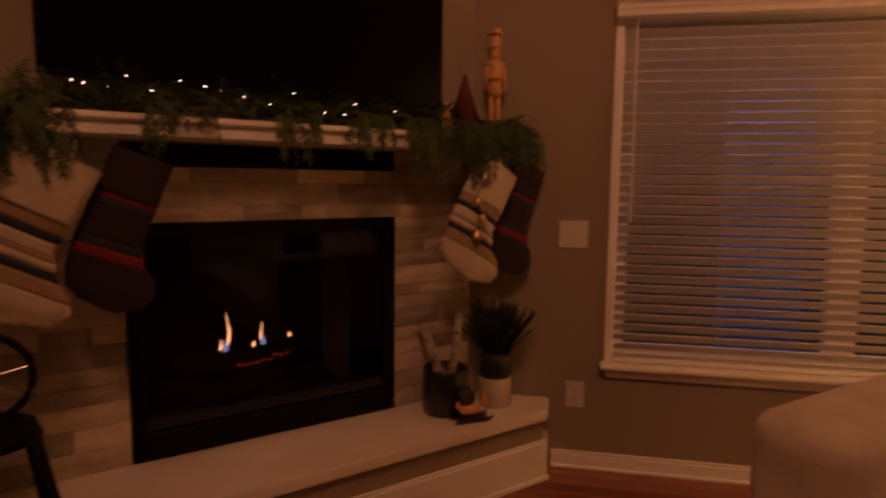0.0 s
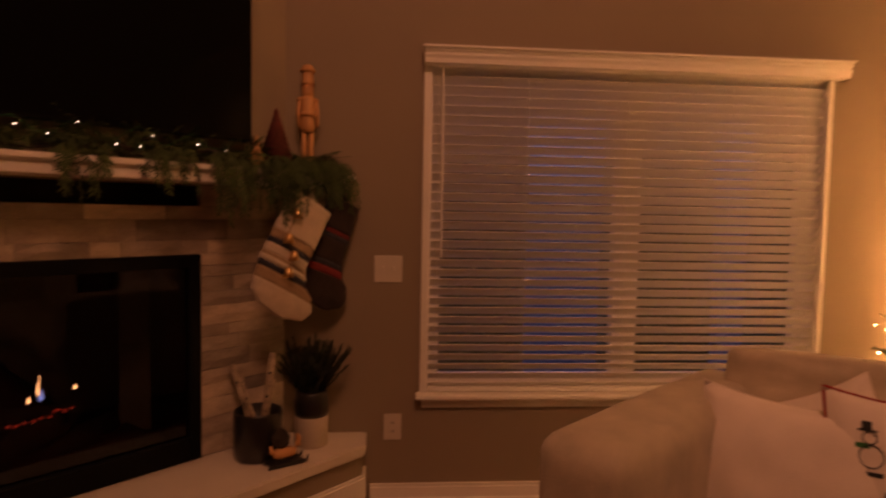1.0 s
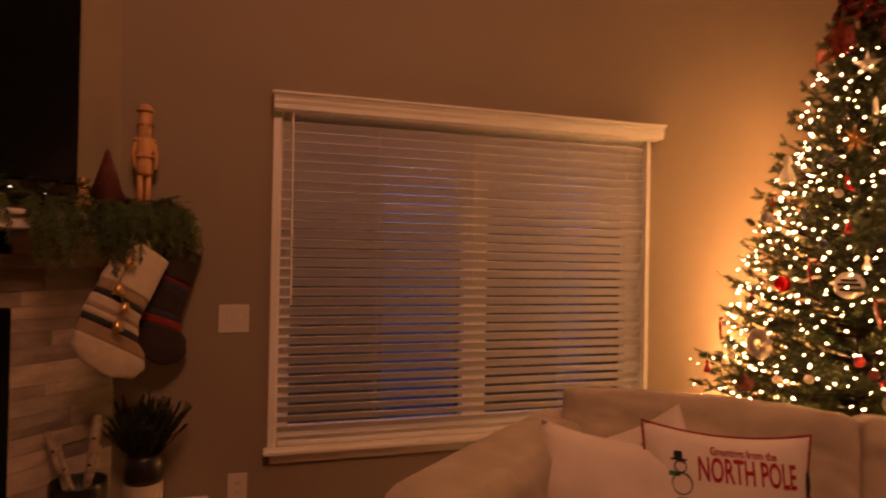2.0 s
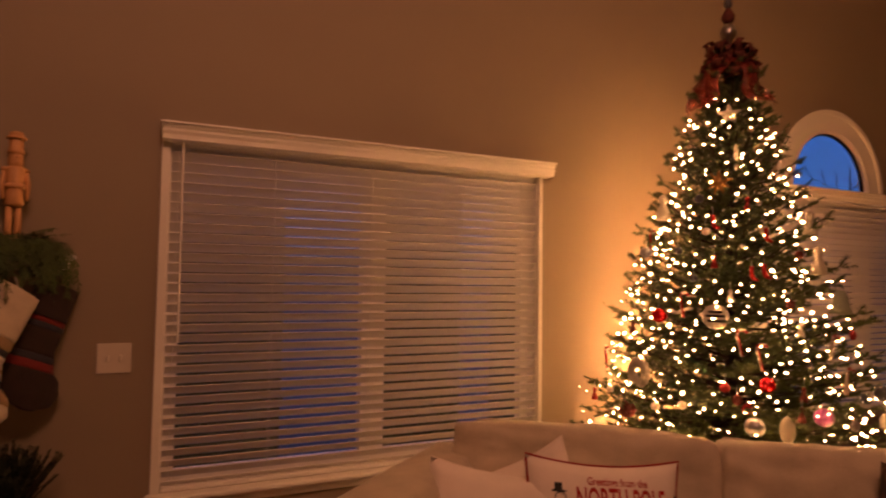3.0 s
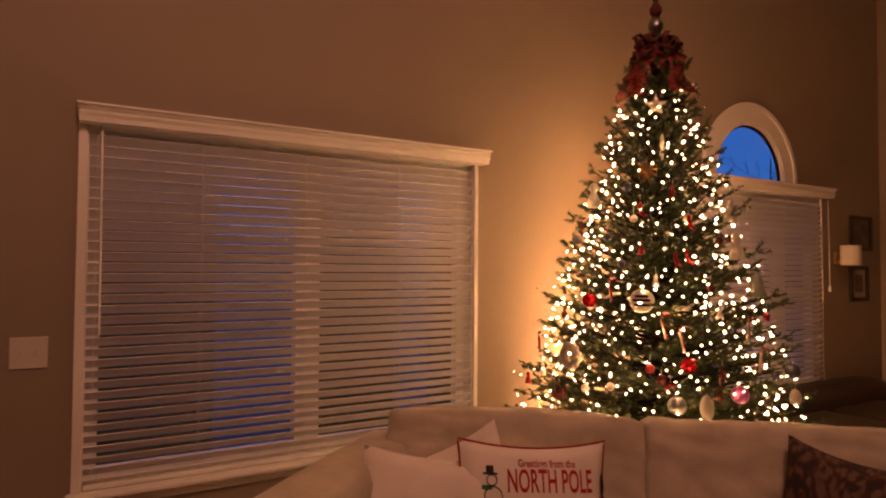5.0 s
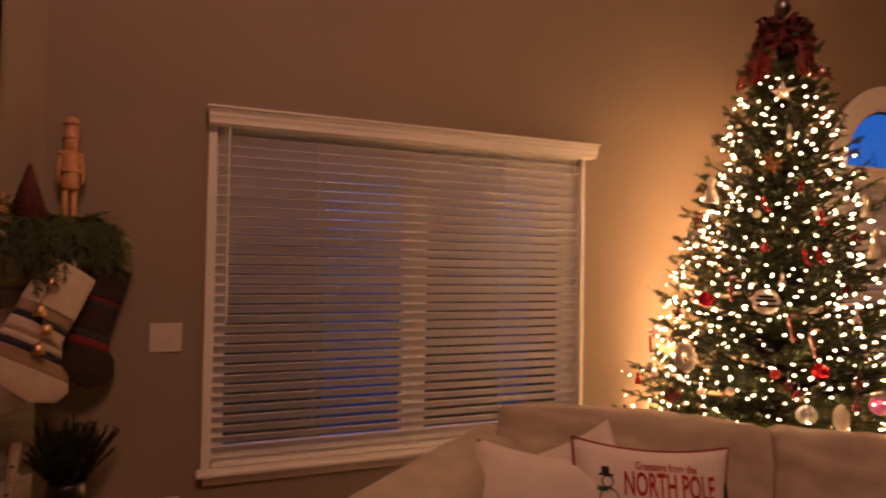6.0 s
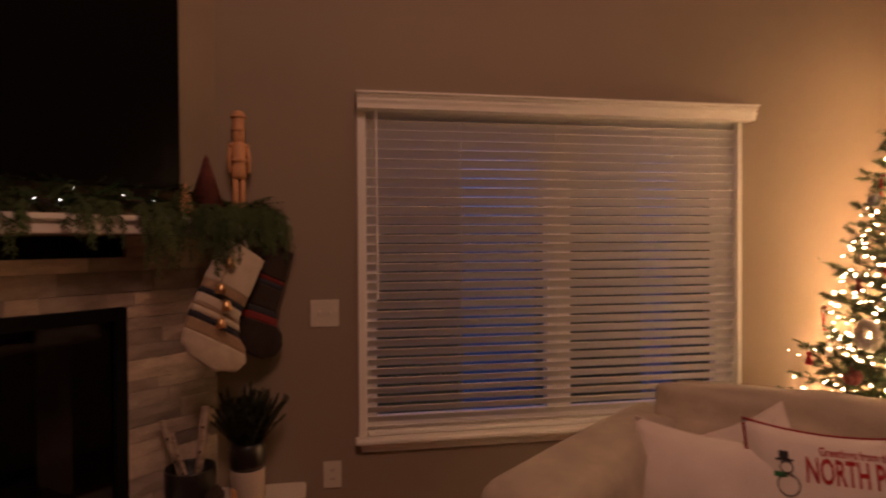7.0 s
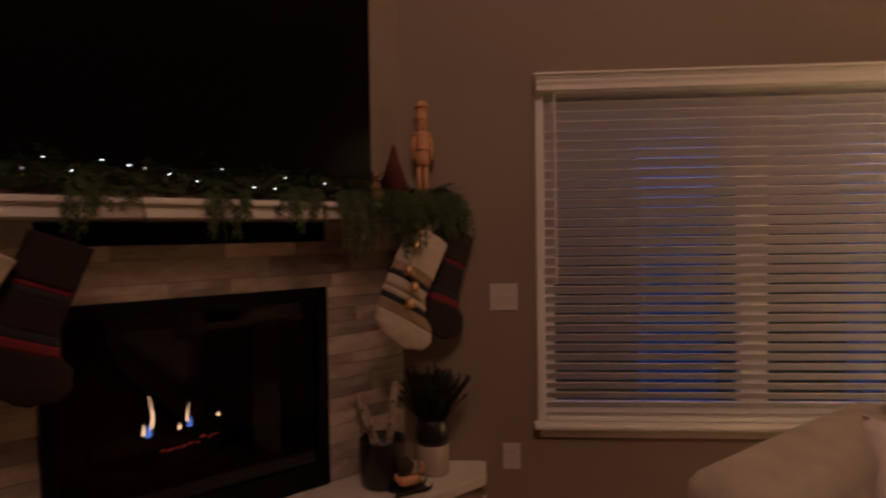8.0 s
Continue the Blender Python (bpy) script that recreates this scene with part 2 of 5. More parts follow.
def soft_box(size, r, puff=0.0, seg=14, lump=0.0, m=None, seed=0, crease=0.0):
    """A stuffed block: rounded edges, bulging faces, uneven surface."""
    bm = bmesh.new()
    bmesh.ops.create_cube(bm, size=2.0)
    bmesh.ops.subdivide_edges(bm, edges=bm.edges[:], cuts=seg, use_grid_fill=True)
    half = Vector(size) / 2
    inner = Vector([max(h - r, 0.001) for h in half])
    for v in bm.verts:
        a = v.co.copy()
        q = Vector([a[i] * half[i] for i in range(3)])
        c = Vector([max(-inner[i], min(inner[i], q[i])) for i in range(3)])
        d = q - c
        n = d.normalized() if d.length > 1e-6 else Vector((0, 0, 0))
        p = c + n * r if d.length > 1e-6 else q
        for i in range(3):
            j, k = (i + 1) % 3, (i + 2) % 3
            if abs(a[i]) > 0.999:
                p[i] += math.copysign(puff, a[i]) * max(0, 1 - a[j] ** 2) ** 0.7 * max(0, 1 - a[k] ** 2) ** 0.7
        if lump:
            p += n * 0 + Vector([noise.noise(Vector((p.x * 5 + seed, p.y * 5 + i * 9, p.z * 5))) for i in range(3)]) * lump
        if crease:
            w = noise.noise(Vector((p.x * 6 + p.z * 7 + seed * 3, p.y * 9, p.z * 11 - p.x * 4)))
            p += n * 0 + Vector((0, -1, 0.3)) * crease * (abs(w) ** 0.5)
        v.co = p
    if m is not None:
        bmesh.ops.transform(bm, matrix=m, verts=bm.verts)
    return bm


def pillow_depth(a, b, d):
    return d / 2 * (max(0, 1 - a * a) * max(0, 1 - b * b)) ** 0.42


def pillow_xy(a, b, w, h):
    return w / 2 * a * (1 - 0.07 * (1 - b * b)), h / 2 * b * (1 - 0.14 * (1 - a * a))


def pillow_mesh(w, h, d, seg=22, lump=0.006, seed=0):
    """A cushion that stands in x and z, faces -y."""
    bm = bmesh.new()
    grid = {}
    for side in (-1, 1):
        for i in range(seg + 1):
            for j in range(seg + 1):
                a, b = i / seg * 2 - 1, j / seg * 2 - 1
                edge = i in (0, seg) or j in (0, seg)
                if edge and side == 1:
                    grid[side, i, j] = grid[-1, i, j]
                    continue
                x, z = pillow_xy(a, b, w, h)
                y = side * (pillow_depth(a, b, d) + (0 if edge else lump * noise.noise(Vector((x * 9 + seed, z * 9, side)))))
                grid[side, i, j] = bm.verts.new((x, y, z))
        for i in range(seg):
            for j in range(seg):
                q = [grid[side, i, j], grid[side, i + 1, j], grid[side, i + 1, j + 1], grid[side, i, j + 1]]
                bm.faces.new(q)
    for i in range(seg):
        for j in (0, seg):
            for a, b in (((i, j), (i + 1, j)), ((j, i), (j, i + 1))):
                ed = bm.edges.get((grid[-1, a[0], a[1]], grid[-1, b[0], b[1]]))
                if ed:
                    ed.smooth = False
    return bm


def piping(w, h, r, seg=22):
    pts = []
    for i in range(seg):
        pts.append((i / seg * 2 - 1, -1))
    for i in range(seg):
        pts.append((1, i / seg * 2 - 1))
    for i in range(seg):
        pts.append((1 - i / seg * 2, 1))
    for i in range(seg + 1):
        pts.append((-1, 1 - i / seg * 2))
    bm = bmesh.new()
    ring = []
    for a, b in pts:
        x, z = pillow_xy(a, b, w, h)
        ring.append((x, 0, z))
    return tube(bm, ring, r, 6)


def raw(name, verts, faces, material, parent=None, label="", smooth=False):
    me = bpy.data.meshes.new(name)
    me.from_pydata(verts, [], faces)
    me.materials.append(material)
    if smooth:
        for f in me.polygons:
            f.use_smooth = True
    ob = new(name, me)
    if parent:
        ob.parent = parent
    return tagged(ob, label)


def icos(name, r, material, sub=1):
    bm = bmesh.new()
    bmesh.ops.create_icosphere(bm, subdivisions=sub, radius=r)
    return finish(name, bm, material)

# ---- structure ----
WY = 2.70                     # room face of the window wall
EAST, WEST, SOUTH, TOP = 6.40, -1.75, -4.6, 4.3
DIAG = pose(-0.675, 2.423, -0.012, 0, 0, 45)   # chimney face: x along it, -y out into the room, origin at the firebox's right edge

# main window: x0, x1, z0, z1; wide window under the arch
W1 = (0.228, 2.045, 0.495, 1.96)
W2 = (3.36, 5.47, 0.44, 1.97)
ARCH = (4.50, 2.055, 0.41)


def arch_fill(bm, cx, cz, r, x0, x1, z1, y0, y1, seg=24):
    """Wall round a half-round opening."""
    pts = [(cx + r * math.cos(math.pi * i / seg), cz + r * math.sin(math.pi * i / seg)) for i in range(seg + 1)]
    def outer(p):
        dx, dz = p[0] - cx, p[1] - cz
        k = min((x1 - cx) / abs(dx) if abs(dx) > 1e-6 else 1e9, (z1 - cz) / dz if dz > 1e-6 else 1e9)
        return (cx + dx * k, cz + dz * k)
    for a, b in zip(pts, pts[1:]):
        oa, ob = outer(a), outer(b)
        ring = [a, b, ob, oa]
        if abs(oa[0] - ob[0]) > 1e-4 and abs(oa[1] - ob[1]) > 1e-4:
            ring = [a, b, ob, (x1 if oa[0] > cx else x0, z1), oa]
        f = [bm.verts.new((x, y0, z)) for x, z in ring]
        g = [bm.verts.new((x, y1, z)) for x, z in ring]
        k = len(ring)
        bm.faces.new(f), bm.faces.new(g)
        for i in range(k):
            bm.faces.new((f[i], f[(i + 1) % k], g[(i + 1) % k], g[i]))


Y0, Y1 = WY, WY + 0.17
bm = boxes(((WEST - 0.15, Y0, 0), (W1[0], Y1, TOP)), ((W1[0], Y0, 0), (W1[1], Y1, W1[2])), ((W1[0], Y0, W1[3]), (W1[1], Y1, TOP)),
           ((W1[1], Y0, 0), (W2[0], Y1, TOP)), ((W2[0], Y0, 0), (W2[1], Y1, W2[2])), ((W2[0], Y0, W2[3]), (W2[1], Y1, ARCH[1])),
           ((W2[0], Y0, ARCH[1]), (ARCH[0] - 0.7, Y1, 2.9)), ((ARCH[0] + 0.7, Y0, ARCH[1]), (W2[1], Y1, 2.9)),
           ((W2[0], Y0, 2.9), (W2[1], Y1, TOP)), ((W2[1], Y0, 0), (EAST + 0.15, Y1, TOP)))
arch_fill(bm, ARCH[0], ARCH[1], 0.46, ARCH[0] - 0.7, ARCH[0] + 0.7, 2.9, Y0, Y0 + 0.05)
setting("wall_north", bm, M_WALL, "taupe painted wall with two windows and an arch", "wall")
setting("wall_east", boxes(((EAST, SOUTH, 0), (EAST + 0.15, WY, TOP))), M_WALL, "taupe painted side wall", "wall")
setting("wall_west", boxes(((WEST - 0.15, SOUTH, 0), (WEST, WY, TOP))), M_WALL, "taupe painted wall beside the fireplace", "wall")
setting("wall_south", boxes(((WEST - 0.15, SOUTH - 0.15, 0), (EAST + 0.15, SOUTH, TOP))), M_WALL, "taupe painted rear wall", "wall")
setting("ceiling", boxes(((WEST - 0.15, SOUTH - 0.15, TOP), (EAST + 0.15, Y1, TOP + 0.1))), M_CEIL, "plain white painted ceiling", "ceiling")
setting("wall_chimney", boxes(((-1.75, 0.0, 1.40), (0.392, 0.12, TOP)), m=DIAG), M_WALL, "taupe painted corner wall above the mantel", "wall")
floor = setting("floor", boxes(((WEST - 0.15, SOUTH - 0.15, -0.06), (EAST + 0.15, Y1, -0.012))), M_GROUT, "red-brown hardwood plank floor", "floor")
# unseen ground, its tone set for the blue between the slats
setting("ground", boxes(((-60, Y1 + 0.02, -0.7), (70, 120, -0.5))), M_GROUND, "ground outside at dusk, toned to show blue through the blinds", "ground")

# skirting along the window wall
bm = boxes(((-0.02, WY - 0.014, 0.0), (EAST, WY, 0.062)), ((-0.02, WY - 0.009, 0.062), (EAST, WY, 0.078)), bevel=0.002)
setting("baseboard", bm, M_TRIM, "white moulded baseboard under the window", "baseboard")
bm = boxes(((-0.02, WY - 0.026, 0.0), (EAST, WY - 0.0145, 0.016)), bevel=0.004)
setting("trim", bm, M_TRIM, "white shoe moulding along the baseboard", "trim")


# ---- windows and blinds ----
def slat_mesh(length, width=0.05, thick=0.003):
    """One crowned slat along x."""
    bm = bmesh.new()
    prof = [(-width / 2, 0), (-width / 4, 0.0016), (0, 0.0022), (width / 4, 0.0016), (width / 2, 0)]
    loop = [(y, z + thick / 2) for y, z in prof] + [(y, z - thick / 2) for y, z in reversed(prof)]
    a = [bm.verts.new((0, y, z)) for y, z in loop]
    b = [bm.verts.new((length, y, z)) for y, z in loop]
    k = len(loop)
    bm.faces.new(a), bm.faces.new(b)
    for i in range(k):
        bm.faces.new((a[i], a[(i + 1) % k], b[(i + 1) % k], b[i]))
    return finish("slat", bm, M_SLAT, False)


def valance(x0, x1, z0, z1, out, parent):
    """Stepped crown box over a blind, its profile drawn along x."""
    h = z1 - z0
    steps = [(0.004, 0.0), (0.009, 0.03 * h), (0.009, 0.10 * h), (0.011, 0.28 * h), (0.017, 0.42 * h), (0.019, 0.46 * h), (0.010, 0.48 * h), (0.012, 0.62 * h), (0.020, 0.70 * h), (0.022, 0.73 * h), (0.015, 0.75 * h), (0.017, 0.86 * h), (0.030, 0.90 * h), (0.030, h)]
    bm = bmesh.new()
    prev = None
    for x, extra in ((x0, 0), (x1, 0)):
        s = -1 if x == x0 else 1
        front = [bm.verts.new((x + s * 0.35 * (o - 0.03), WY - out + 0.03 - o, z0 + z)) for o, z in steps]
        back = [bm.verts.new((x + s * 0.35 * (o - 0.03), WY, z0 + z)) for o, z in steps]
        for i in range(len(steps) - 1):
            bm.faces.new((front[i], front[i + 1], back[i + 1], back[i]))
        if prev:
            for i in range(len(steps) - 1):
                bm.faces.new((prev[0][i], front[i], front[i + 1], prev[0][i + 1]))
            bm.faces.new((prev[0][-1], front[-1], back[-1], prev[1][-1]))
            bm.faces.new((prev[0][0], front[0], back[0], prev[1][0]))
        prev = (front, back)
    return part("valance", bm, M_TRIM, parent)


def blind(x0, x1, z0, z1, pitch, tilt, ladders, label, wand):
    b = thing("window_blind", label, "blind", pose(0, 0, 0))
    me = slat_mesh(x1 - x0)
    n = int((z1 - z0) / pitch)
    for i in range(n):
        z = z1 - 0.02 - i * pitch
        j = random.uniform(-0.5, 0.5)
        piece("slat", me, b, pose(x0, WY + 0.018, z, -tilt + j, 0, 0))
    part("bottom_rail", boxes(((x0, WY - 0.008, z0), (x1, WY + 0.042, z0 + 0.02)), bevel=0.004), M_SLAT, b)
    for x in ladders:
        bm = bmesh.new()
        for y in (WY - 0.004, WY + 0.04):
            tube(bm, [(x, y, z0 + 0.015), (x, y, z1)], 0.0011, 5)
        part("ladder_cord", bm, M_CORD, b)
    bm = tube(bmesh.new(), [(wand, WY - 0.022, z1), (wand + 0.004, WY - 0.027, z1 - 0.84)], 0.005, 8)
    part("tilt_wand", bm, M_CORD, b)
    return b


def sash_window(name, x0, x1, z0, z1, posts, label, rails=True):
    w = thing(name, label, "window", pose(0, 0, 0), kind="structure")
    y0, y1 = WY + 0.085, WY + 0.135
    part("window_frame", boxes(((x0, y0, z0), (x0 + 0.055, y1, z1)), ((x1 - 0.055, y0, z0), (x1, y1, z1)),
                               ((x0 + 0.055, y0, z0), (x1 - 0.055, y1, z0 + 0.06)), ((x0 + 0.055, y0, z1 - 0.06), (x1 - 0.055, y1, z1)), bevel=0.004), M_TRIM, w)
    for p in posts:
        part("mullion", boxes(((p - 0.06, y0 - 0.012, z0 + 0.06), (p + 0.06, y1, z1 - 0.06)), bevel=0.004), M_TRIM, w)
    edges = [x0 + 0.055] + [q for p in posts for q in (p - 0.06, p + 0.06)] + [x1 - 0.055]
    zm = (z0 + z1) / 2
    for a, b in zip(edges[::2], edges[1::2]):
        if not rails:
            g = part("pane", boxes(((a, y0 + 0.022, z0 + 0.06), (b, y0 + 0.027, z1 - 0.06))), M_GLASS, w)
            g.visible_shadow = False
            continue
        part("meeting_rail", boxes(((a, y0 + 0.006, zm - 0.02), (b, y1, zm + 0.02)), bevel=0.003), M_TRIM, w)
        for c, d in ((z0 + 0.06, zm - 0.02), (zm + 0.02, z1 - 0.06)):
            g = part("pane", boxes(((a, y0 + 0.022, c), (b, y0 + 0.027, d))), M_GLASS, w)
            g.visible_shadow = False
    return w


w1 = sash_window("window_1", *W1, [1.155], "white double window behind closed blinds", False)
# casing, stool and apron
part("window_frame", boxes(((0.195, WY - 0.016, 0.495), (0.228, WY, 1.945)), bevel=0.003), M_TRIM, w1)
part("window_frame", boxes(((2.045, WY - 0.016, 0.495), (2.070, WY, 1.945)), bevel=0.003), M_TRIM, w1)
part("window_sill", boxes(((0.178, WY - 0.062, 0.472), (2.11, WY + 0.085, 0.4945)), bevel=0.007), M_TRIM, w1)
bm = boxes(((0.205, WY - 0.022, 0.430), (2.085, WY, 0.4715)), bevel=0.004)
box(bm, (0.205, WY - 0.034, 0.445), (2.085, WY - 0.0225, 0.4715), 0.005)
part("apron", bm, M_TRIM, w1)
part("jamb_lining", boxes(((0.2285, WY, 0.495), (0.2325, WY + 0.085, 1.96)), ((2.0405, WY, 0.495), (2.0445, WY + 0.085, 1.96))), M_TRIM, w1)
valance(0.188, 2.113, 1.937, 2.009, 0.09, w1)
blind(0.236, 2.038, 0.497, 1.945, 0.0425, 43.6, (0.262, 0.66, 1.115, 1.60, 1.94), "white two-inch slatted blind, tilted nearly shut, in the main window", 0.276)

w2 = sash_window("window_2", *W2, [3.93, 5.0], "white triple window under an arched transom, blinds shut")
part("window_frame", boxes(((3.31, WY - 0.016, 0.44), (3.36, WY, 1.97)), bevel=0.003), M_TRIM, w2)
part("window_sill", boxes(((3.29, WY - 0.062, 0.415), (5.51, WY + 0.085, 0.4395)), bevel=0.007), M_TRIM, w2)
valance(3.28, 5.535, 1.965, 2.042, 0.09, w2)
blind(3.37, 5.46, 0.45, 1.965, 0.0425, 46.0, (3.5, 4.0, 4.46, 4.95, 5.38), "white slatted blind, shut, in the far window", 5.41)
part("blind_cord", tube(bmesh.new(), [(5.50, WY - 0.03, 1.95), (5.505, WY - 0.035, 1.25)], 0.004, 6), M_CORD, w2)
part("cord_tassel", lathe([(0.004, 0), (0.012, 0.01), (0.009, 0.05), (0.003, 0.055)], 10, pose(5.505, WY - 0.035, 1.20)), M_CORD, w2)

w3 = thing("window_3", "half-round transom window showing blue dusk sky", "window", pose(0, 0, 0), kind="structure")


def arch_band(r0, r1, y0, y1, seg=36):
    bm = bmesh.new()
    prev = None
    for i in range(seg + 1):
        a = math.pi * i / seg
        ring = [bm.verts.new((ARCH[0] + r * math.cos(a), y, ARCH[1] + r * math.sin(a))) for r, y in ((r0, y0), (r1, y0), (r1, y1), (r0, y1))]
        if prev:
            for k in range(4):
                bm.faces.new((prev[k], prev[(k + 1) % 4], ring[(k + 1) % 4], ring[k]))
        else:
            bm.faces.new(ring)
        prev = ring
    bm.faces.new(prev)
    return bm


part("window_frame", arch_band(0.412, 0.555, WY - 0.02, WY - 0.0005), M_TRIM, w3, smooth=False)
part("moulding", arch_band(0.53, 0.562, WY - 0.032, WY - 0.0205), M_TRIM, w3)
part("jamb_lining", arch_band(0.400, 0.4095, WY - 0.012, WY + 0.03), M_TRIM, w3)
# thin black band put in for the shaded reveal round the pane
part("sash", arch_band(0.386, 0.3995, WY + 0.008, WY + 0.03), M_BLACK, w3)
bm = bmesh.new()
vs = [bm.verts.new((ARCH[0] + 0.39 * math.cos(math.pi * i / 24), WY + 0.016, ARCH[1] + 0.39 * math.sin(math.pi * i / 24))) for i in range(25)]
f = bm.faces.new(vs)
r = bmesh.ops.extrude_face_region(bm, geom=[f])
bmesh.ops.translate(bm, verts=[v for v in r["geom"] if isinstance(v, bmesh.types.BMVert)], vec=(0, 0.005, 0))
g = part("pane", bm, M_GLASS, w3)
g.visible_shadow = False


# hedge added unseen to darken the slat gaps; two breaks let blue through
def hedge(x0, x1, y, h, seed):
    rnd = random.Random(seed)
    t = thing("hedge", "dark hedge added unseen beyond the window to block the dusk sky", "hedge", pose(x0, y, -0.5))
    core = bmesh.new()
    nx, nz = max(3, int((x1 - x0) / 0.35)), 9
    grid = {}
    for side in (0, 1):
        for i in range(nx + 1):
            for j in range(nz + 1):
                w = 0.24 * (1 - 0.4 * (j / nz) ** 3)
                x, z = (x1 - x0) * i / nx, (h + 0.5) * j / nz
                n = noise.noise(Vector((x * 1.7 + seed, z * 1.7, side * 5)))
                grid[side, i, j] = core.verts.new((x + 0.05 * n, (w if side else -w) + 0.09 * n, z + (0.25 * n if j == nz else 0)))
        for i in range(nx):
            for j in range(nz):
                core.faces.new((grid[side, i, j], grid[side, i + 1, j], grid[side, i + 1, j + 1], grid[side, i, j + 1]))
    for i in range(nx):
        core.faces.new((grid[0, i, nz], grid[0, i + 1, nz], grid[1, i + 1, nz], grid[1, i, nz]))
    for j in range(nz):
        for i in (0, nx):
            core.faces.new((grid[0, i, j], grid[0, i, j + 1], grid[1, i, j + 1], grid[1, i, j]))
    part("branch_mass", core, M_NEEDLE, t)
    v, f = [], []
    for _ in range(int((x1 - x0) * 420)):
        c = Vector((rnd.uniform(-0.04, x1 - x0 + 0.04), rnd.choice((-0.28, -0.22, 0.25)) + rnd.uniform(-.06, .06), (h + 0.55) * rnd.random() ** 0.8))
        a, b = (Vector((rnd.uniform(-1, 1), rnd.uniform(-1, 1), rnd.uniform(-0.4, 1))) * 0.07 for _k in range(2))
        k = len(v)
        v.extend((c, c + a, c + b))
        f.append((k, k + 1, k + 2))
    raw("foliage", v, f, M_NEEDLE, t)


for hx0, hx1, seed in ((-3.0, 1.02, 3), (1.72, 2.42, 5), (2.95, 6.1, 8)):
    hedge(hx0, hx1, 4.6, 2.35, seed)


# bare tree in the yard beyond the arch
def bare_tree(x, y, h, seed):
    rnd = random.Random(seed)
    t = thing("bare_tree", "leafless tree dark against the dusk sky", "tree", pose(x, y, -0.5))
    tube_b = bmesh.new()
    tube(tube_b, [(0, 0, 0), (0.1, 0, h * 0.4), (0.0, 0, h * 0.75), (0.1, 0, h)], [0.14, 0.09, 0.05, 0.02], 7)
    part("trunk", tube_b, M_TWIG, t, smooth=True)
    crown = bmesh.new()
    def limb(p, d, length, r, depth):
        q = p + d * length * 0.5 + Vector((0, 0, 0.05 * length))
        e = q + (d + Vector((rnd.uniform(-.3, .3), rnd.uniform(-.3, .3), rnd.uniform(-.1, .4)))).normalized() * length * 0.5
        tube(crown, [p, q, e], [r, r * 0.7, r * 0.35], 5)
        if depth:
            for k in range(3):
                a = rnd.uniform(-0.9, 0.9)
                nd = (d + Vector((math.sin(a) * 0.9, rnd.uniform(-.6, .6), rnd.uniform(-.1, .7)))).normalized()
                limb(p.lerp(e, rnd.uniform(0.35, 1)), nd, length * rnd.uniform(0.45, 0.7), r * 0.5, depth - 1)
    for k in range(11):
        a = rnd.uniform(0, 6.28)
        limb(Vector((0.03, 0, h * rnd.uniform(0.35, 0.92))), Vector((math.cos(a), math.sin(a), rnd.uniform(0.2, 0.7))).normalized(), h * rnd.uniform(0.16, 0.28), 0.035, 3)
    part("crown", crown, M_TWIG, t, smooth=True)


bare_tree(29.4, 18.0, 7.4, 4)
bare_tree(31.2, 18.6, 6.6, 9)

# ---- fireplace ----
fire = thing("fireplace", "corner fireplace faced in tan split stone, gas fire lit", "fireplace", DIAG, kind="")
part("backing", boxes(((-1.75, 0.022, 0.33), (-1.0, 0.12, 1.40)), ((0.0, 0.022, 0.33), (0.37, 0.12, 1.40)), ((-1.0, 0.022, 1.135), (0.0, 0.12, 1.40))), M_GROUT, fire)
part("firebox", boxes(((-1.0, 0.10, 0.33), (-0.985, 0.50, 1.135)), ((-0.015, 0.10, 0.33), (0.0, 0.50, 1.135)), ((-1.0, 0.50, 0.33), (0.0, 0.52, 1.135)), ((-0.985, 0.06, 1.12), (-0.015, 0.5, 1.135)), ((-0.985, 0.06, 0.33), (-0.015, 0.5, 0.345))), M_FIREBRICK, fire)
part("door_frame", boxes(((-0.998, -0.012, 0.332), (-0.955, 0.05, 1.134)), ((-0.045, -0.012, 0.332), (-0.002, 0.05, 1.134)), ((-0.955, -0.012, 1.085), (-0.045, 0.05, 1.134)), ((-0.955, -0.012, 0.332), (-0.045, 0.05, 0.42)), bevel=0.004), M_BLACK, fire)
gl = part("glass_door", boxes(((-0.955, 0.012, 0.42), (-0.045, 0.016, 1.085))), M_SMOKED, fire)
gl.visible_shadow = False
vent = part("vent", boxes(((-0.998, 0.012, 1.322), (-0.002, 0.06, 1.398)), bevel=0.002), M_FIREBRICK, fire, "black vent panel")
for k, (x, y, z, ry, ln) in enumerate(((-0.72, 0.26, 0.44, 8, 0.42), (-0.42, 0.24, 0.44, -10, 0.40), (-0.58, 0.33, 0.53, 4, 0.46), (-0.50, 0.20, 0.50, -24, 0.30))):
    bm = tube(bmesh.new(), [(-ln / 2, 0, 0), (-ln / 5, 0.012, 0.01), (ln / 5, -0.01, 0.0), (ln / 2, 0.008, 0.006)], [0.040, 0.048, 0.045, 0.036], 12)
    bmesh.ops.transform(bm, matrix=pose(x, y, z, 0, ry, 6 * k - 8), verts=bm.verts)
    part("log", bm, M_LOG, fire, smooth=True)
part("burner", boxes(((-0.90, 0.10, 0.345), (-0.10, 0.42, 0.40)), bevel=0.01), M_LOG, fire)
rnd = random.Random(5)
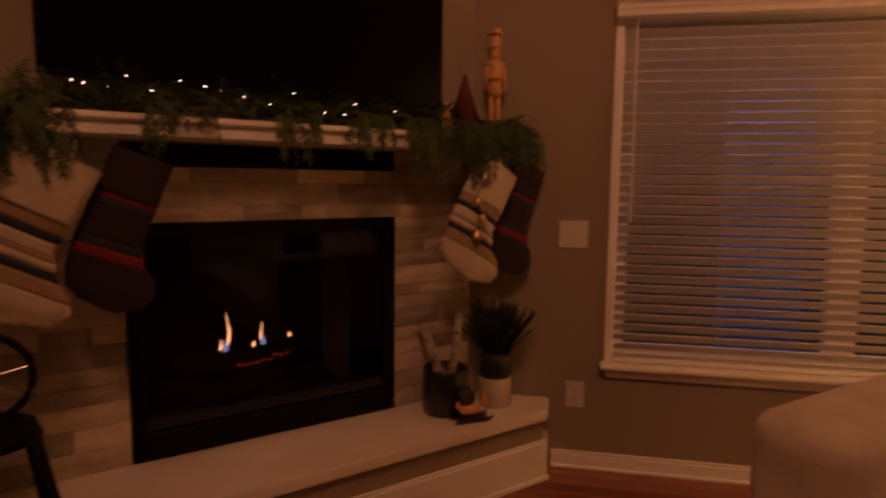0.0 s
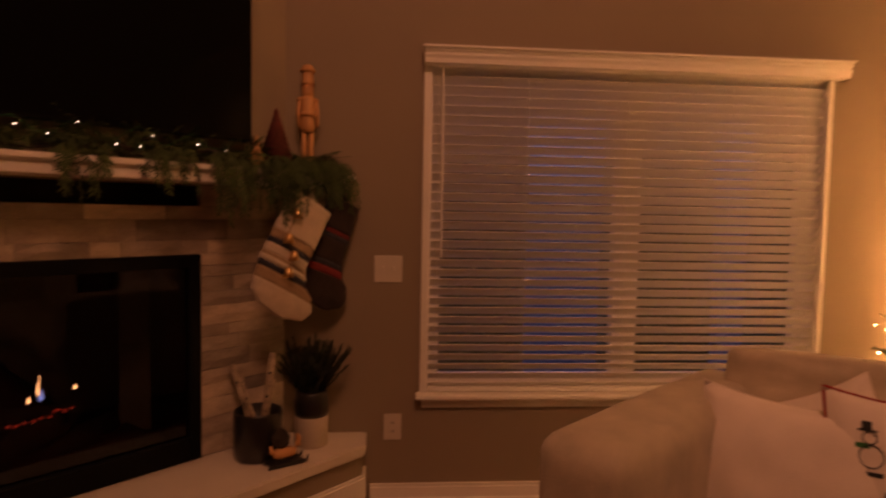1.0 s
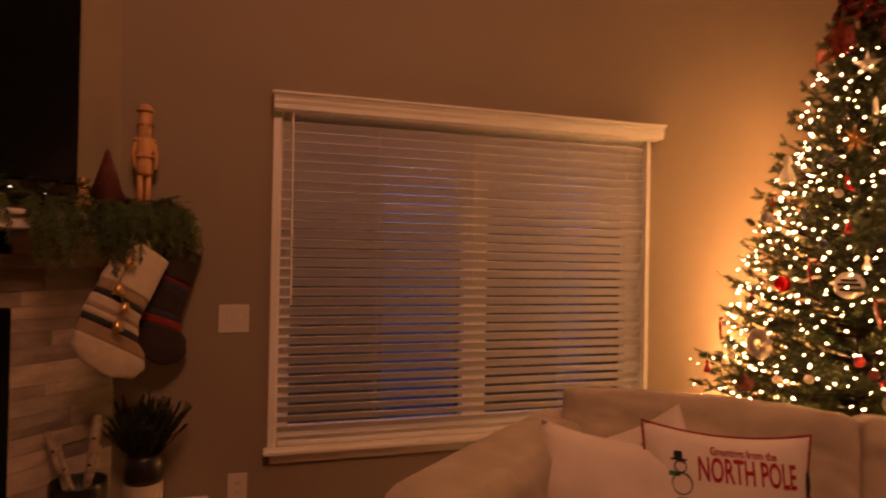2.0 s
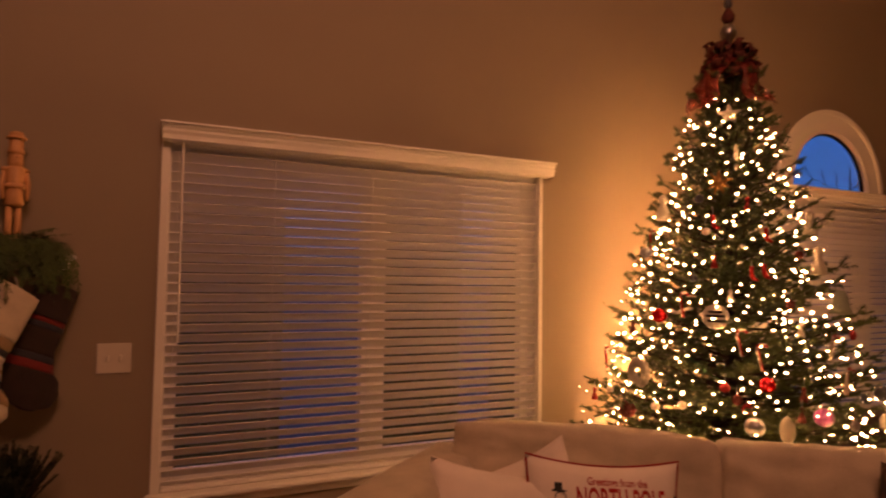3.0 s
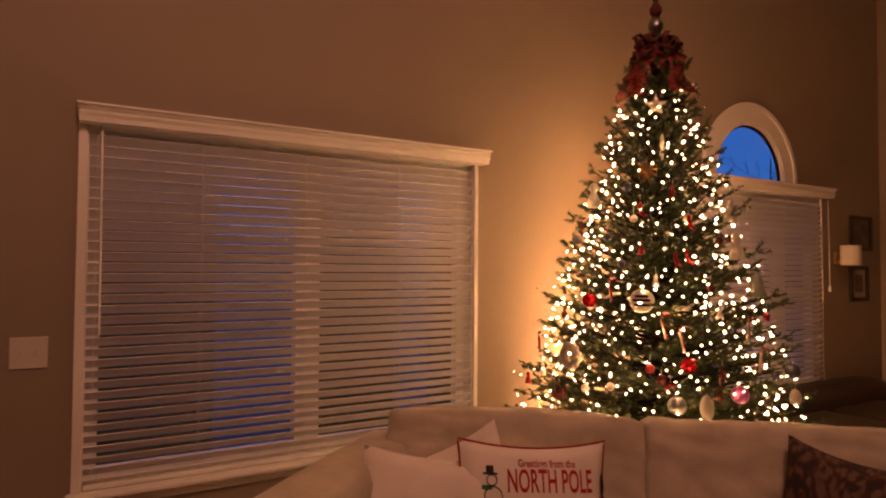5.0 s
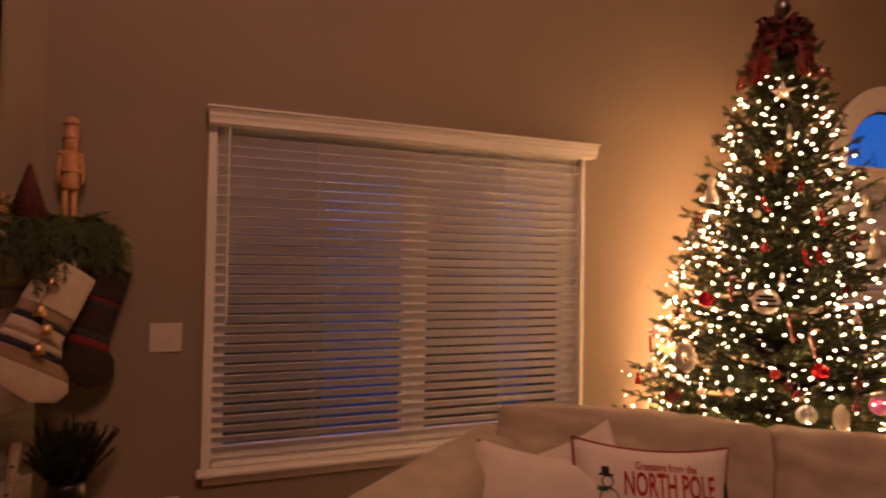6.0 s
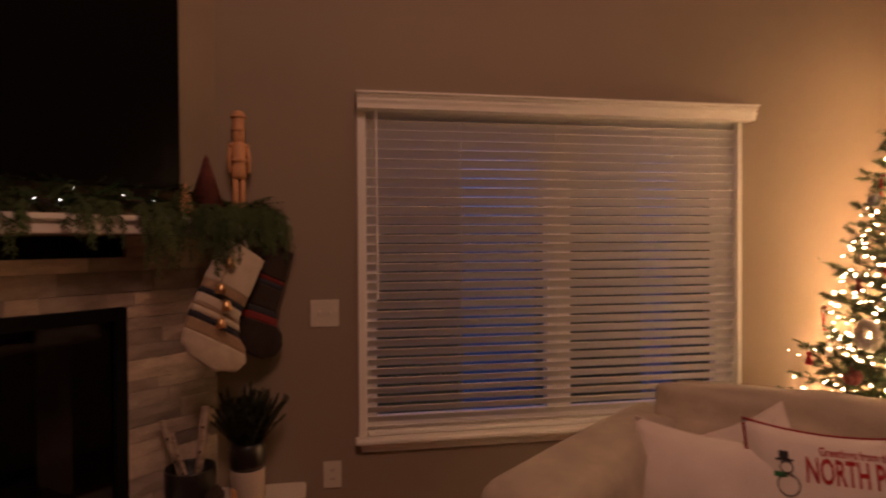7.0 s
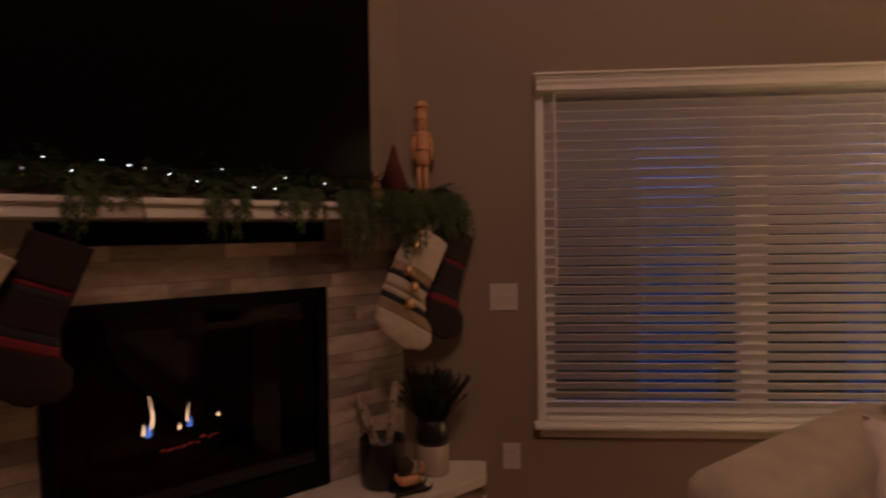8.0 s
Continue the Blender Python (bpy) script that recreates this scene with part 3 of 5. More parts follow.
for k in range(9):
    bm = bmesh.new()
    bmesh.ops.create_icosphere(bm, subdivisions=1, radius=1.0)
    m = pose(-0.61 + k * 0.024, 0.118 + rnd.uniform(-.01, .01), 0.575 + rnd.uniform(-0.006, 0.006) + 0.003 * k, 0, 0, rnd.uniform(0, 90)) @ Matrix.Diagonal((rnd.uniform(0.008, 0.016), 0.008, rnd.uniform(0.004, 0.008), 1))
    bmesh.ops.transform(bm, matrix=m, verts=bm.verts)
    part("ember", bm, M_EMBER, fire)


def flame(x, z, h, r, material):
    bm = lathe([(0.001, 0), (r, 0.18 * h), (r * 0.8, 0.45 * h), (r * 0.35, 0.75 * h), (0.001, h)], 8)
    for v in bm.verts:
        v.co.x += 0.045 * h * math.sin(v.co.z / h * 5 + x * 30)
        v.co.y *= 0.6
    bmesh.ops.transform(bm, matrix=pose(x, 0.13, z), verts=bm.verts)
    part("flame", bm, material, fire, smooth=True)


flame(-0.645, 0.655, 0.125, 0.0048, M_FLAME)
flame(-0.672, 0.640, 0.045, 0.005, M_FLAME)
flame(-0.518, 0.660, 0.07, 0.0036, M_FLAME)
flame(-0.548, 0.638, 0.026, 0.005, M_FLAME)
flame(-0.405, 0.66, 0.02, 0.006, M_FLAME)
flame(-0.655, 0.63, 0.05, 0.010, M_FLAME_B)
flame(-0.510, 0.64, 0.04, 0.009, M_FLAME_B)

# stone courses round the firebox
def stone_mesh(w, h, d, seed):
    rr = random.Random(seed)
    bm = bmesh.new()
    nx = max(2, int(w / 0.06))
    top = {}
    for i in range(nx + 1):
        for j in range(3):
            e = i in (0, nx) or j in (0, 2)
            top[i, j] = bm.verts.new((i / nx * w, -d * (0.88 if e else 1) - (0 if e else rr.uniform(-0.003, 0.005)), j / 2 * h))
    for i in range(nx):
        for j in range(2):
            bm.faces.new((top[i, j], top[i + 1, j], top[i + 1, j + 1], top[i, j + 1]))
    rim = [top[i, 0] for i in range(nx + 1)] + [top[nx, 1]] + [top[i, 2] for i in range(nx, -1, -1)] + [top[0, 1]]
    low = [bm.verts.new((v.co.x, 0.0, v.co.z)) for v in rim]
    for k in range(len(rim)):
        bm.faces.new((rim[k], rim[(k + 1) % len(rim)], low[(k + 1) % len(rim)], low[k]))
    return finish("stone", bm, M_STONE, False)


def lay(x0, x1, z0, z1, rr):
    x = x0
    while x < x1 - 0.01:
        w = rr.choice((0.11, 0.16, 0.22, 0.30, 0.38)) * rr.uniform(0.85, 1.15)
        if x1 - x - w < 0.10:
            w = x1 - x
        me = stone_mesh(w - 0.0016, z1 - z0 - 0.0016, rr.uniform(0.023, 0.031), rr.random())
        piece("stone", me, fire, pose(x + 0.0008, 0.022, z0 + 0.0008))
        x += w


rr = random.Random(11)
courses = [0.33]
while courses[-1] < 1.10:
    courses.append(courses[-1] + rr.choice((0.045, 0.057, 0.057, 0.075)))
courses = [0.33 + (c - 0.33) * 0.805 / (courses[-1] - 0.33) for c in courses]
for a, b in zip(courses, courses[1:]):
    lay(-1.70, -1.0, a, b, rr), lay(0.0, 0.385, a, b, rr)
for a, b in ((1.135, 1.190), (1.190, 1.268), (1.268, 1.32)):
    lay(-1.70, 0.385, a, b, rr)
lay(-1.70, -1.0, 1.32, 1.40, rr), lay(0.0, 0.385, 1.32, 1.40, rr)

# raised hearth
hearth = thing("hearth", "raised hearth with a cream stone top and white baseboard", "hearth", pose(0, 0, 0), kind="structure")
front_l, front_r = (-1.74, 0.80), (-0.035, 2.535)
slab = prism(bmesh.new(), [(-1.74, 1.38), front_l, front_r, (-0.035, WY - 0.001), (-0.42, WY - 0.001)], 0.268, 0.316)
bmesh.ops.bevel(slab, geom=slab.edges[:], offset=0.006, segments=2, affect="EDGES")
part("slab", slab, M_HEARTH, hearth)
part("base", prism(bmesh.new(), [(-1.74, 1.38), (-1.74, 0.84), (-0.052, 2.56), (-0.052, WY - 0.001), (-0.42, WY - 0.001)], 0.0, 0.2675), M_WALL, hearth)
HB = pose(-0.05, 2.56, 0, 0, 0, 45.55)
part("skirt", boxes(((-2.4, -0.016, 0.0), (0.012, -0.0005, 0.165)), ((-2.4, -0.010, 0.165), (0.009, -0.0005, 0.178)), ((-2.4, -0.026, 0), (0.018, -0.0165, 0.02)), bevel=0.002, m=HB), M_TRIM, hearth)
part("end_skirt", boxes(((-0.0515, 2.57, 0.0), (-0.036, WY - 0.015, 0.165)), bevel=0.002), M_TRIM, hearth)

# mantel shelf
mantel = thing("mantel_shelf", "white moulded wooden mantel shelf over the fireplace", "mantel", DIAG)
def mantel_board(off, x0, x1, z0, z1, bev, name):
    """A board whose right end is cut to the window wall."""
    bm = prism(bmesh.new(), [(x0, 0.0), (x0, -off), (x1 + off, -off), (x1, 0.0)], z0, z1)
    bmesh.ops.bevel(bm, geom=bm.edges[:], offset=bev, segments=2, affect="EDGES")
    part(name, bm, M_TRIM, mantel)
mantel_board(0.205, -1.72, 0.383, 1.405, 1.444, 0.003, "fascia")
mantel_board(0.222, -1.74, 0.383, 1.4445, 1.468, 0.006, "top_board")

# television
tv = thing("television", "large black flat television, switched off, above the mantel", "television", DIAG)
part("bezel", boxes(((-1.21, -0.115, 1.575), (0.154, -0.06, 2.40)), bevel=0.005), M_BLACK, tv)
part("screen", boxes(((-1.200, -0.1175, 1.587), (0.144, -0.1155, 2.39))), M_SCREEN, tv)
part("wall_bracket", boxes(((-0.75, -0.0595, 1.8), (-0.30, -0.001, 2.2)), bevel=0.004), M_BLACK, tv)

# wall plates
def plate(name, x, z, w, h, label, cat):
    t = thing(name, label, cat, pose(x, WY, z))
    part("cover_plate", boxes(((-w / 2, -0.006, -h / 2), (w / 2, -0.0003, h / 2)), bevel=0.002), M_PLATE, t)
    return t
sw = plate("light_switch", 0.050, 1.048, 0.122, 0.118, "ivory double light switch plate on the taupe wall", "switch")
for dx in (-0.023, 0.023):
    part("toggle", boxes(((dx - 0.005, -0.016, -0.010), (dx + 0.005, -0.0065, 0.012)), bevel=0.002), M_PLATE, sw)
ou = plate("wall_outlet", 0.078, 0.337, 0.078, 0.118, "ivory duplex power outlet low on the wall", "outlet")
for dz in (-0.02, 0.02):
    so = part("socket", lathe([(0.016, 0), (0.0165, 0.002)], 16, pose(0, -0.0065, dz, 90)), M_PLATE, ou)
    part("slot", boxes(((-0.007, -0.0093, dz - 0.004), (-0.0045, -0.0087, dz + 0.006)), ((0.0045, -0.0093, dz - 0.004), (0.007, -0.0093 + 0.0006, dz + 0.006))), M_SLOT, so)

# ---- sofa ----
SOFA = pose(1.195, 1.843, 0, 0, 0, -43.0)   # x along the seat, y to the rear; origin under the left cushion's top corner
sofa = thing("sofa", "oatmeal linen sofa with loose back cushions, standing diagonally", "sofa", SOFA)
part("base", soft_box((2.62, 0.98, 0.24), 0.03, 0.0, 8, 0.003, pose(1.20, -0.33, 0.19)), M_SOFA, sofa, smooth=True)
part("back_frame", soft_box((2.55, 0.18, 0.60), 0.05, 0.0, 8, 0.004, pose(1.24, 0.20, 0.46)), M_SOFA, sofa, smooth=True)
for k, (x, turn) in enumerate(((-0.095, -6.0), (2.48, 3.0))):
    part("arm", soft_box((0.225, 1.02, 0.60), 0.04, 0.014, 18, 0.006, pose(x, -0.37, 0.478, 0, 0, turn), seed=k), M_SOFA, sofa, smooth=True)
for k in range(3):
    part("seat_cushion", soft_box((0.765, 0.74, 0.15), 0.045, 0.02, 12, 0.006, pose(0.50 + k * 0.772, -0.46, 0.355), seed=3 * k), M_SOFA, sofa, smooth=True)
for k, (x, w) in enumerate(((0.388, 0.835), (1.205, 0.785), (2.0, 0.785))):
    cu = part("back_cushion", soft_box((w, 0.22, 0.50), 0.024, 0.012, 30, 0.011, pose(x, 0.03 + 0.02 * k, 0.626, -9, 0, 2.5), seed=7 * k, crease=0.028), M_SOFA, sofa, smooth=True)
    bm = tube(bmesh.new(), [(x + w * (i / 14 - 0.5) * 0.94, 0.135 + 0.02 * k + 0.0025 * i, 0.862 + 0.006 * math.sin(i * 1.3 + k)) for i in range(15)], 0.0035, 6)
    part("seam", bm, M_SOFA, cu, smooth=True)
for x, y in ((0.0, -0.82), (2.45, -0.82), (0.0, 0.05), (2.45, 0.05)):
    part("foot", lathe([(0.02, 0), (0.028, 0.07)], 12, pose(x, y, 0)), M_FRAMEWOOD, sofa)


def throw_pillow(name, w, h, d, m, material, label, seed, trim=None):
    p = thing(name, label, "pillow", SOFA @ m)
    part("cover", pillow_mesh(w, h, d, seed=seed, lump=0.0 if trim is M_RED else 0.016), material, p, smooth=True)
    if trim:
        part("piping", piping(w, h, 0.0042 if trim is M_RED else 0.0026), trim, p, smooth=True)
    return p


throw_pillow("throw_pillow", 0.47, 0.43, 0.22, pose(0.20, -0.33, 0.625, -15, 2, 6), M_WHITE_CLOTH, "plain off-white square throw pillow against the sofa arm", 1, M_WHITE_CLOTH)
throw_pillow("throw_pillow", 0.42, 0.42, 0.13, pose(0.235, -0.15, 0.615, -14, -26, -4), M_WHITE_CLOTH, "off-white throw pillow tucked behind the printed one", 2, M_WHITE_CLOTH)
throw_pillow("throw_pillow", 0.38, 0.46, 0.14, pose(1.325, -0.22, 0.655, -14, 5, -32), M_DAMASK, "brown and rust tapestry throw pillow set on its corner", 3)
throw_pillow("throw_pillow", 0.46, 0.42, 0.15, pose(1.52, -0.41, 0.61, -22, 26, -18), M_SOFA, "oatmeal throw pillow beside the tapestry one", 4)

NPW, NPH, NPD = 0.45, 0.372, 0.135
np_pillow = throw_pillow("throw_pillow", NPW, NPH, NPD, pose(0.475, -0.27, 0.687, -13, 3, 20), M_WHITE_CLOTH, "white holiday pillow printed in red NORTH POLE, red piping", 5, M_RED)


def on_pillow(x, z, lift=0.0):
    a, b = max(-0.98, min(0.98, x / (NPW / 2))), max(-0.98, min(0.98, z / (NPH / 2)))
    for _ in range(6):
        a = max(-0.98, min(0.98, x / (NPW / 2) / (1 - 0.07 * (1 - b * b))))
        b = max(-0.98, min(0.98, z / (NPH / 2) / (1 - 0.14 * (1 - a * a))))
    return Vector((x, -pillow_depth(a, b, NPD) - lift - 0.0022, z))


def drape(bm, name, material, parent):
    bmesh.ops.triangulate(bm, faces=bm.faces)
    for _ in range(4):
        long = [e for e in bm.edges if e.calc_length() > 0.018]
        if long:
            bmesh.ops.subdivide_edges(bm, edges=long, cuts=1)
            bmesh.ops.triangulate(bm, faces=bm.faces)
    for v in bm.verts:
        v.co = on_pillow(v.co.x, v.co.z)
    return part(name, bm, material, parent)


def lettering(text, x, z, size, material, name, squeeze=1.0):
    c = bpy.data.curves.new("letters", "FONT")
    c.body, c.size, c.align_x, c.resolution_u, c.offset = text, size, "CENTER", 3, size * 0.018
    tmp = new("letters_tmp", c)
    bpy.context.view_layer.update()
    me = bpy.data.meshes.new_from_object(tmp.evaluated_get(bpy.context.evaluated_depsgraph_get()))
    bpy.data.objects.remove(tmp)
    bm = bmesh.new()
    bm.from_mesh(me)
    for v in bm.verts:
        v.co = Vector((x + v.co.x * squeeze, 0, z + v.co.y))
    return drape(bm, name, material, np_pillow)


def disc_print(x, z, rx, rz, material, name, ring=0.0):
    bm = bmesh.new()
    seg = 20
    o = [bm.verts.new((x + rx * math.cos(6.2832 * i / seg), 0, z + rz * math.sin(6.2832 * i / seg))) for i in range(seg)]
    if ring:
        q = [bm.verts.new((x + (rx - ring) * math.cos(6.2832 * i / seg), 0, z + (rz - ring) * math.sin(6.2832 * i / seg))) for i in range(seg)]
        for i in range(seg):
            bm.faces.new((o[i], o[(i + 1) % seg], q[(i + 1) % seg], q[i]))
    else:
        bm.faces.new(o)
    return drape(bm, name, material, np_pillow)


def bar_print(x0, z0, x1, z1, material, name):
    bm = bmesh.new()
    bm.faces.new([bm.verts.new(p) for p in ((x0, 0, z0), (x1, 0, z0), (x1, 0, z1), (x0, 0, z1))])
    return drape(bm, name, material, np_pillow)


lettering("Greetings from the", 0.030, 0.112, 0.029, M_INK_RED, "lettering", 0.76)
lettering("NORTH POLE", 0.038, 0.046, 0.086, M_INK_RED, "lettering", 0.485)
disc_print(-0.128, 0.032, 0.026, 0.028, M_INK, "snow_figure", 0.003)
disc_print(-0.132, 0.075, 0.016, 0.016, M_INK, "snow_figure", 0.003)
bar_print(-0.156, 0.090, -0.116, 0.095, M_INK, "hat")
bar_print(-0.148, 0.095, -0.127, 0.114, M_INK, "hat")
bar_print(-0.160, 0.050, -0.132, 0.062, M_GREEN, "scarf")
bar_print(-0.152, -0.014, -0.104, -0.003, M_INK, "illegible_line")
bar_print(-0.085, -0.010, -0.005, 0.0, M_GREY_INK, "illegible_line")
disc_print(0.07, -0.042, 0.062, 0.040, M_GREY_INK, "cottage_print")
disc_print(0.165, -0.035, 0.024, 0.036, M_INK_RED, "figure_print")
disc_print(0.203, 0.062, 0.008, 0.035, M_INK, "lamp_post_print")
bar_print(0.194, 0.022, 0.212, 0.030, M_INK_RED, "lamp_post_print")
bar_print(-0.10, -0.10, -0.01, -0.045, M_GREY_INK, "cottage_print")

# ---- Christmas tree ----
TX, TY, TH = 2.655, 1.98, 2.42       # foot and height of the foliage
TREE_R = 0.805
tree = thing("christmas_tree", "decorated fir with warm white lights, ornaments and red bow", "christmas tree", pose(TX, TY, 0))
tr = random.Random(21)


def tree_radius(z):
    k = max(0.0, min(1.0, (TH - z) / (TH - 0.30)))
    return 0.05 + (TREE_R - 0.05) * k ** 0.92


def clear_of(a, r):
    """Shortens a branch that would reach into the window wall or the sofa's back."""
    if math.sin(a) > 0.05:
        r = min(r, (WY - 0.045 - TY) / math.sin(a))
    toward = -(math.cos(a) * 0.682 + math.sin(a) * 0.731)
    return min(r, 0.775 / toward) if toward > 0.05 else r


bm = tube(bmesh.new(), [(0, 0, 0), (0, 0, 0.8), (0, 0, 1.7), (0, 0, TH + 0.02)], [0.035, 0.03, 0.02, 0.008], 10)
part("trunk", bm, M_BARK, tree, smooth=True)
bm = bmesh.new()
for k in range(4):
    a = k * math.pi / 2 + 0.4
    tube(bm, [(0, 0, 0.10), (0.2 * math.cos(a), 0.2 * math.sin(a), 0.05), (0.36 * math.cos(a), 0.36 * math.sin(a), 0.012)], 0.011, 6)
part("stand", bm, M_BLACK, tree)

nv, nf, tips, wood = [], [], [], bmesh.new()


def needle_twig(p, q, count, length):
    """Flat pointed needles standing off a twig from p to q."""
    d = (q - p).normalized()
    ref = Vector((0, 0, 1)) if abs(d.z) < 0.9 else Vector((1, 0, 0))
    a = d.cross(ref).normalized()
    b = d.cross(a)
    for i in range(count):
        t = (i + tr.random()) / count
        c = p.lerp(q, t)
        ang = tr.uniform(0, 6.2832)
        out = (a * math.cos(ang) + b * math.sin(ang)) * 0.85 + d * tr.uniform(0.3, 0.8)
        ln = length * tr.uniform(0.7, 1.15) * (1.0 - 0.35 * t)
        tip = c + out.normalized() * ln
        side = d.cross(out).normalized() * 0.0032
        n = len(nv)
        nv.extend((c - side, c + side, tip))
        nf.append((n, n + 1, n + 2))


z = 0.30
while z < TH - 0.11:
    rad = tree_radius(z)
    count = max(5, int(8 + rad * 19))
    start = tr.uniform(0, 6.28)
    for k in range(count):
        a = start + 6.2832 * k / count + tr.uniform(-0.22, 0.22)
        zz = z + tr.uniform(-0.03, 0.03)
        r = clear_of(a, tree_radius(zz) * tr.choice((0.64, 0.76, 0.86, 0.92, 0.97, 1.02)))
        rise = tr.uniform(0.0, 0.10) + 0.10 * (zz / TH)
        p0, p1 = Vector((0, 0, zz - 0.06)), Vector((r * math.cos(a), r * math.sin(a), zz - 0.03 + rise))
        mid = p0.lerp(p1, 0.55) + Vector((0, 0, -0.015 - 0.03 * r))
        tube(wood, [p0, mid, p1], [0.006, 0.004, 0.0015], 4)
        steps = max(3, int(r / 0.062))
        for s in range(steps):
            t = 0.28 + 0.72 * s / max(1, steps - 1)
            c = p0.lerp(mid, t / 0.55) if t < 0.55 else mid.lerp(p1, (t - 0.55) / 0.45)
            for side in (-1, 1):
                sw_a = a + side * tr.uniform(0.55, 1.0)
                ln = tr.uniform(0.07, 0.13) * (1.1 - 0.5 * t) * (0.55 + 0.45 * min(1.0, rad / 0.6))
                e = c + Vector((math.cos(sw_a) * ln, math.sin(sw_a) * ln, tr.uniform(-0.01, 0.045)))
                needle_twig(c, e, 30, 0.027)
        needle_twig(p0.lerp(p1, 0.45), p1, 60, 0.027)
        tips.append((p1, a, zz, r))
    z += 0.062 if z > 1.2 else 0.072
for k in range(5):
    a = k * 1.26
    needle_twig(Vector((0, 0, TH - 0.16)), Vector((0.05 * math.cos(a), 0.05 * math.sin(a), TH - 0.06)), 30, 0.028)
part("branch_work", wood, M_BARK, tree)
raw("crown", nv, nf, M_NEEDLE, tree)

# light string: bulbs near the branch ends
bulb_sizes = [icos("bulb", q, M_BULB_DIM) for q in (0.0022, 0.0027, 0.0032, 0.0038)]


def string_spots(count, room_side, gap):
    """Places for bulbs just inside the branch ends, even over the cone."""
    got = []
    while len(got) < count:
        zz = TH - 0.09 - (TH - 0.40) * tr.random() ** 0.58
        u = tr.uniform(-0.95, 0.95)
        if tr.random() < 0.4 * max(0.0, abs(u) - 0.45):
            continue
        a = math.radians(-142) + (math.asin(u) if room_side else tr.uniform(2.0, 4.4))
        r = clear_of(a, tree_radius(zz) * tr.uniform(0.88, 1.03) + tr.uniform(0.0, 0.02)) + 0.012 + (0.04 * (1 - abs(u)) if room_side else 0)
        p = Vector((r * math.cos(a), r * math.sin(a), zz + 0.02))
        if all((p - q).length > gap for q in got):
            got.append(p)
            if tr.random() < 0.22:
                got.append(p + Vector((tr.choice((-.025, .025)), tr.choice((-.025, .025)), tr.uniform(-.02, .02))))
    return got


near, rear = string_spots(640, True, 0.034), string_spots(520, False, 0.040)
spots = near + rear
for p in near[:295]:
    piece("bulb", tr.choice(bulb_sizes), tree, Matrix.Translation(p))


def bulb_run(places, r, material):
    src = bmesh.new()
    bmesh.ops.create_icosphere(src, subdivisions=1, radius=r)
    src.verts.ensure_lookup_table()
    co, tri = [v.co.copy() for v in src.verts], [[v.index for v in f.verts] for f in src.faces]
    src.free()
    v = [p + c for p in places for c in co]
    f = [[i + k * len(co) for i in t] for k in range(len(places)) for t in tri]
    tagged(raw("light_string", v, f, material, tree), kind="stuff")


bulb_run(near[295:], 0.0031, M_BULB_DIM)
# rear bulbs made larger and brighter than the rest, to light the walls
bulb_run(rear, 0.0058, M_BULB)
bm = bmesh.new()
for p, q in zip(spots[::2], sorted(spots, key=lambda s: (round(s.z, 1), math.atan2(s.y, s.x)))[1::2]):
    if (p - q).length < 0.25:
        tube(bm, [p, p.lerp(q, 0.5) - Vector((0, 0, 0.012)), q], 0.0013, 4)
tagged(part("wire", bm, M_GREEN, tree), kind="stuff")


def shell(az, z, k=1.0, lift=0.0):
    """A place on the crown's surface; az in degrees from the side that faces the sofa, positive to the right as seen from there."""
    a = math.radians(-142.0 + az)
    r = tree_radius(z) * k + lift
    return Vector((r * math.cos(a), r * math.sin(a), z))


def ornament(name, bm, material, az, z, label="", k=1.02, smooth=True, roll=0):
    p = shell(az, z, k)
    a = math.radians(-142.0 + az)
    bmesh.ops.transform(bm, matrix=Matrix.Translation(p) @ Matrix.Rotation(a + math.pi / 2, 4, "Z") @ Matrix.Rotation(math.radians(roll), 4, "Y"), verts=bm.verts)
    o = part(name, bm, material, tree, label, smooth)
    hook = tube(bmesh.new(), [p + Vector((0, 0, 0.02)), p + Vector((0, 0, 0.055))], 0.0012, 4)
    h = part("hook", hook, M_CHROME, o)
    return o


def ball(r, squash=1.0):
    bm = bmesh.new()
    bmesh.ops.create_icosphere(bm, subdivisions=3, radius=r)
    for v in bm.verts:
        v.co.z *= squash
    return bm


def medal(r, t=0.006):
    return lathe([(r * 0.9, -t), (r, -t * 0.6), (r, t * 0.6), (r * 0.9, t)], 24, pose(0, 0, 0, 90))


def cane(h=0.11):
    pts = [(0, 0, -h / 2), (0, 0, h / 4)] + [(0.018 - 0.018 * math.cos(i * 0.6), 0, h / 4 + 0.018 * math.sin(i * 0.6)) for i in range(1, 6)]
    return tube(bmesh.new(), pts, 0.006, 8)


def doll(h=0.10):
    return lathe([(0.001, -h / 2), (h * 0.28, -h / 2), (h * 0.22, -h * 0.15), (h * 0.10, h * 0.1), (h * 0.16, h * 0.25), (h * 0.15, h * 0.4), (0.001, h / 2)], 16)


def star(r=0.07, points=8):
    bm = bmesh.new()
    c, d = bm.verts.new((0, -0.008, 0)), bm.verts.new((0, 0.008, 0))
    ring = [bm.verts.new(((r if i % 2 == 0 else r * 0.42) * math.sin(math.pi * i / points), 0, (r if i % 2 == 0 else r * 0.42) * math.cos(math.pi * i / points))) for i in range(points * 2)]
    for i in range(points * 2):
        bm.faces.new((ring[i], ring[(i + 1) % (2 * points)], c)), bm.faces.new((ring[i], ring[(i + 1) % (2 * points)], d))
    return bm


def stocking_charm():
    return tube(bmesh.new(), [(0, 0, 0.03), (0, 0, 0), (0.006, 0, -0.02), (0.025, 0, -0.028)], [0.012, 0.012, 0.013, 0.009], 10, 0.6)


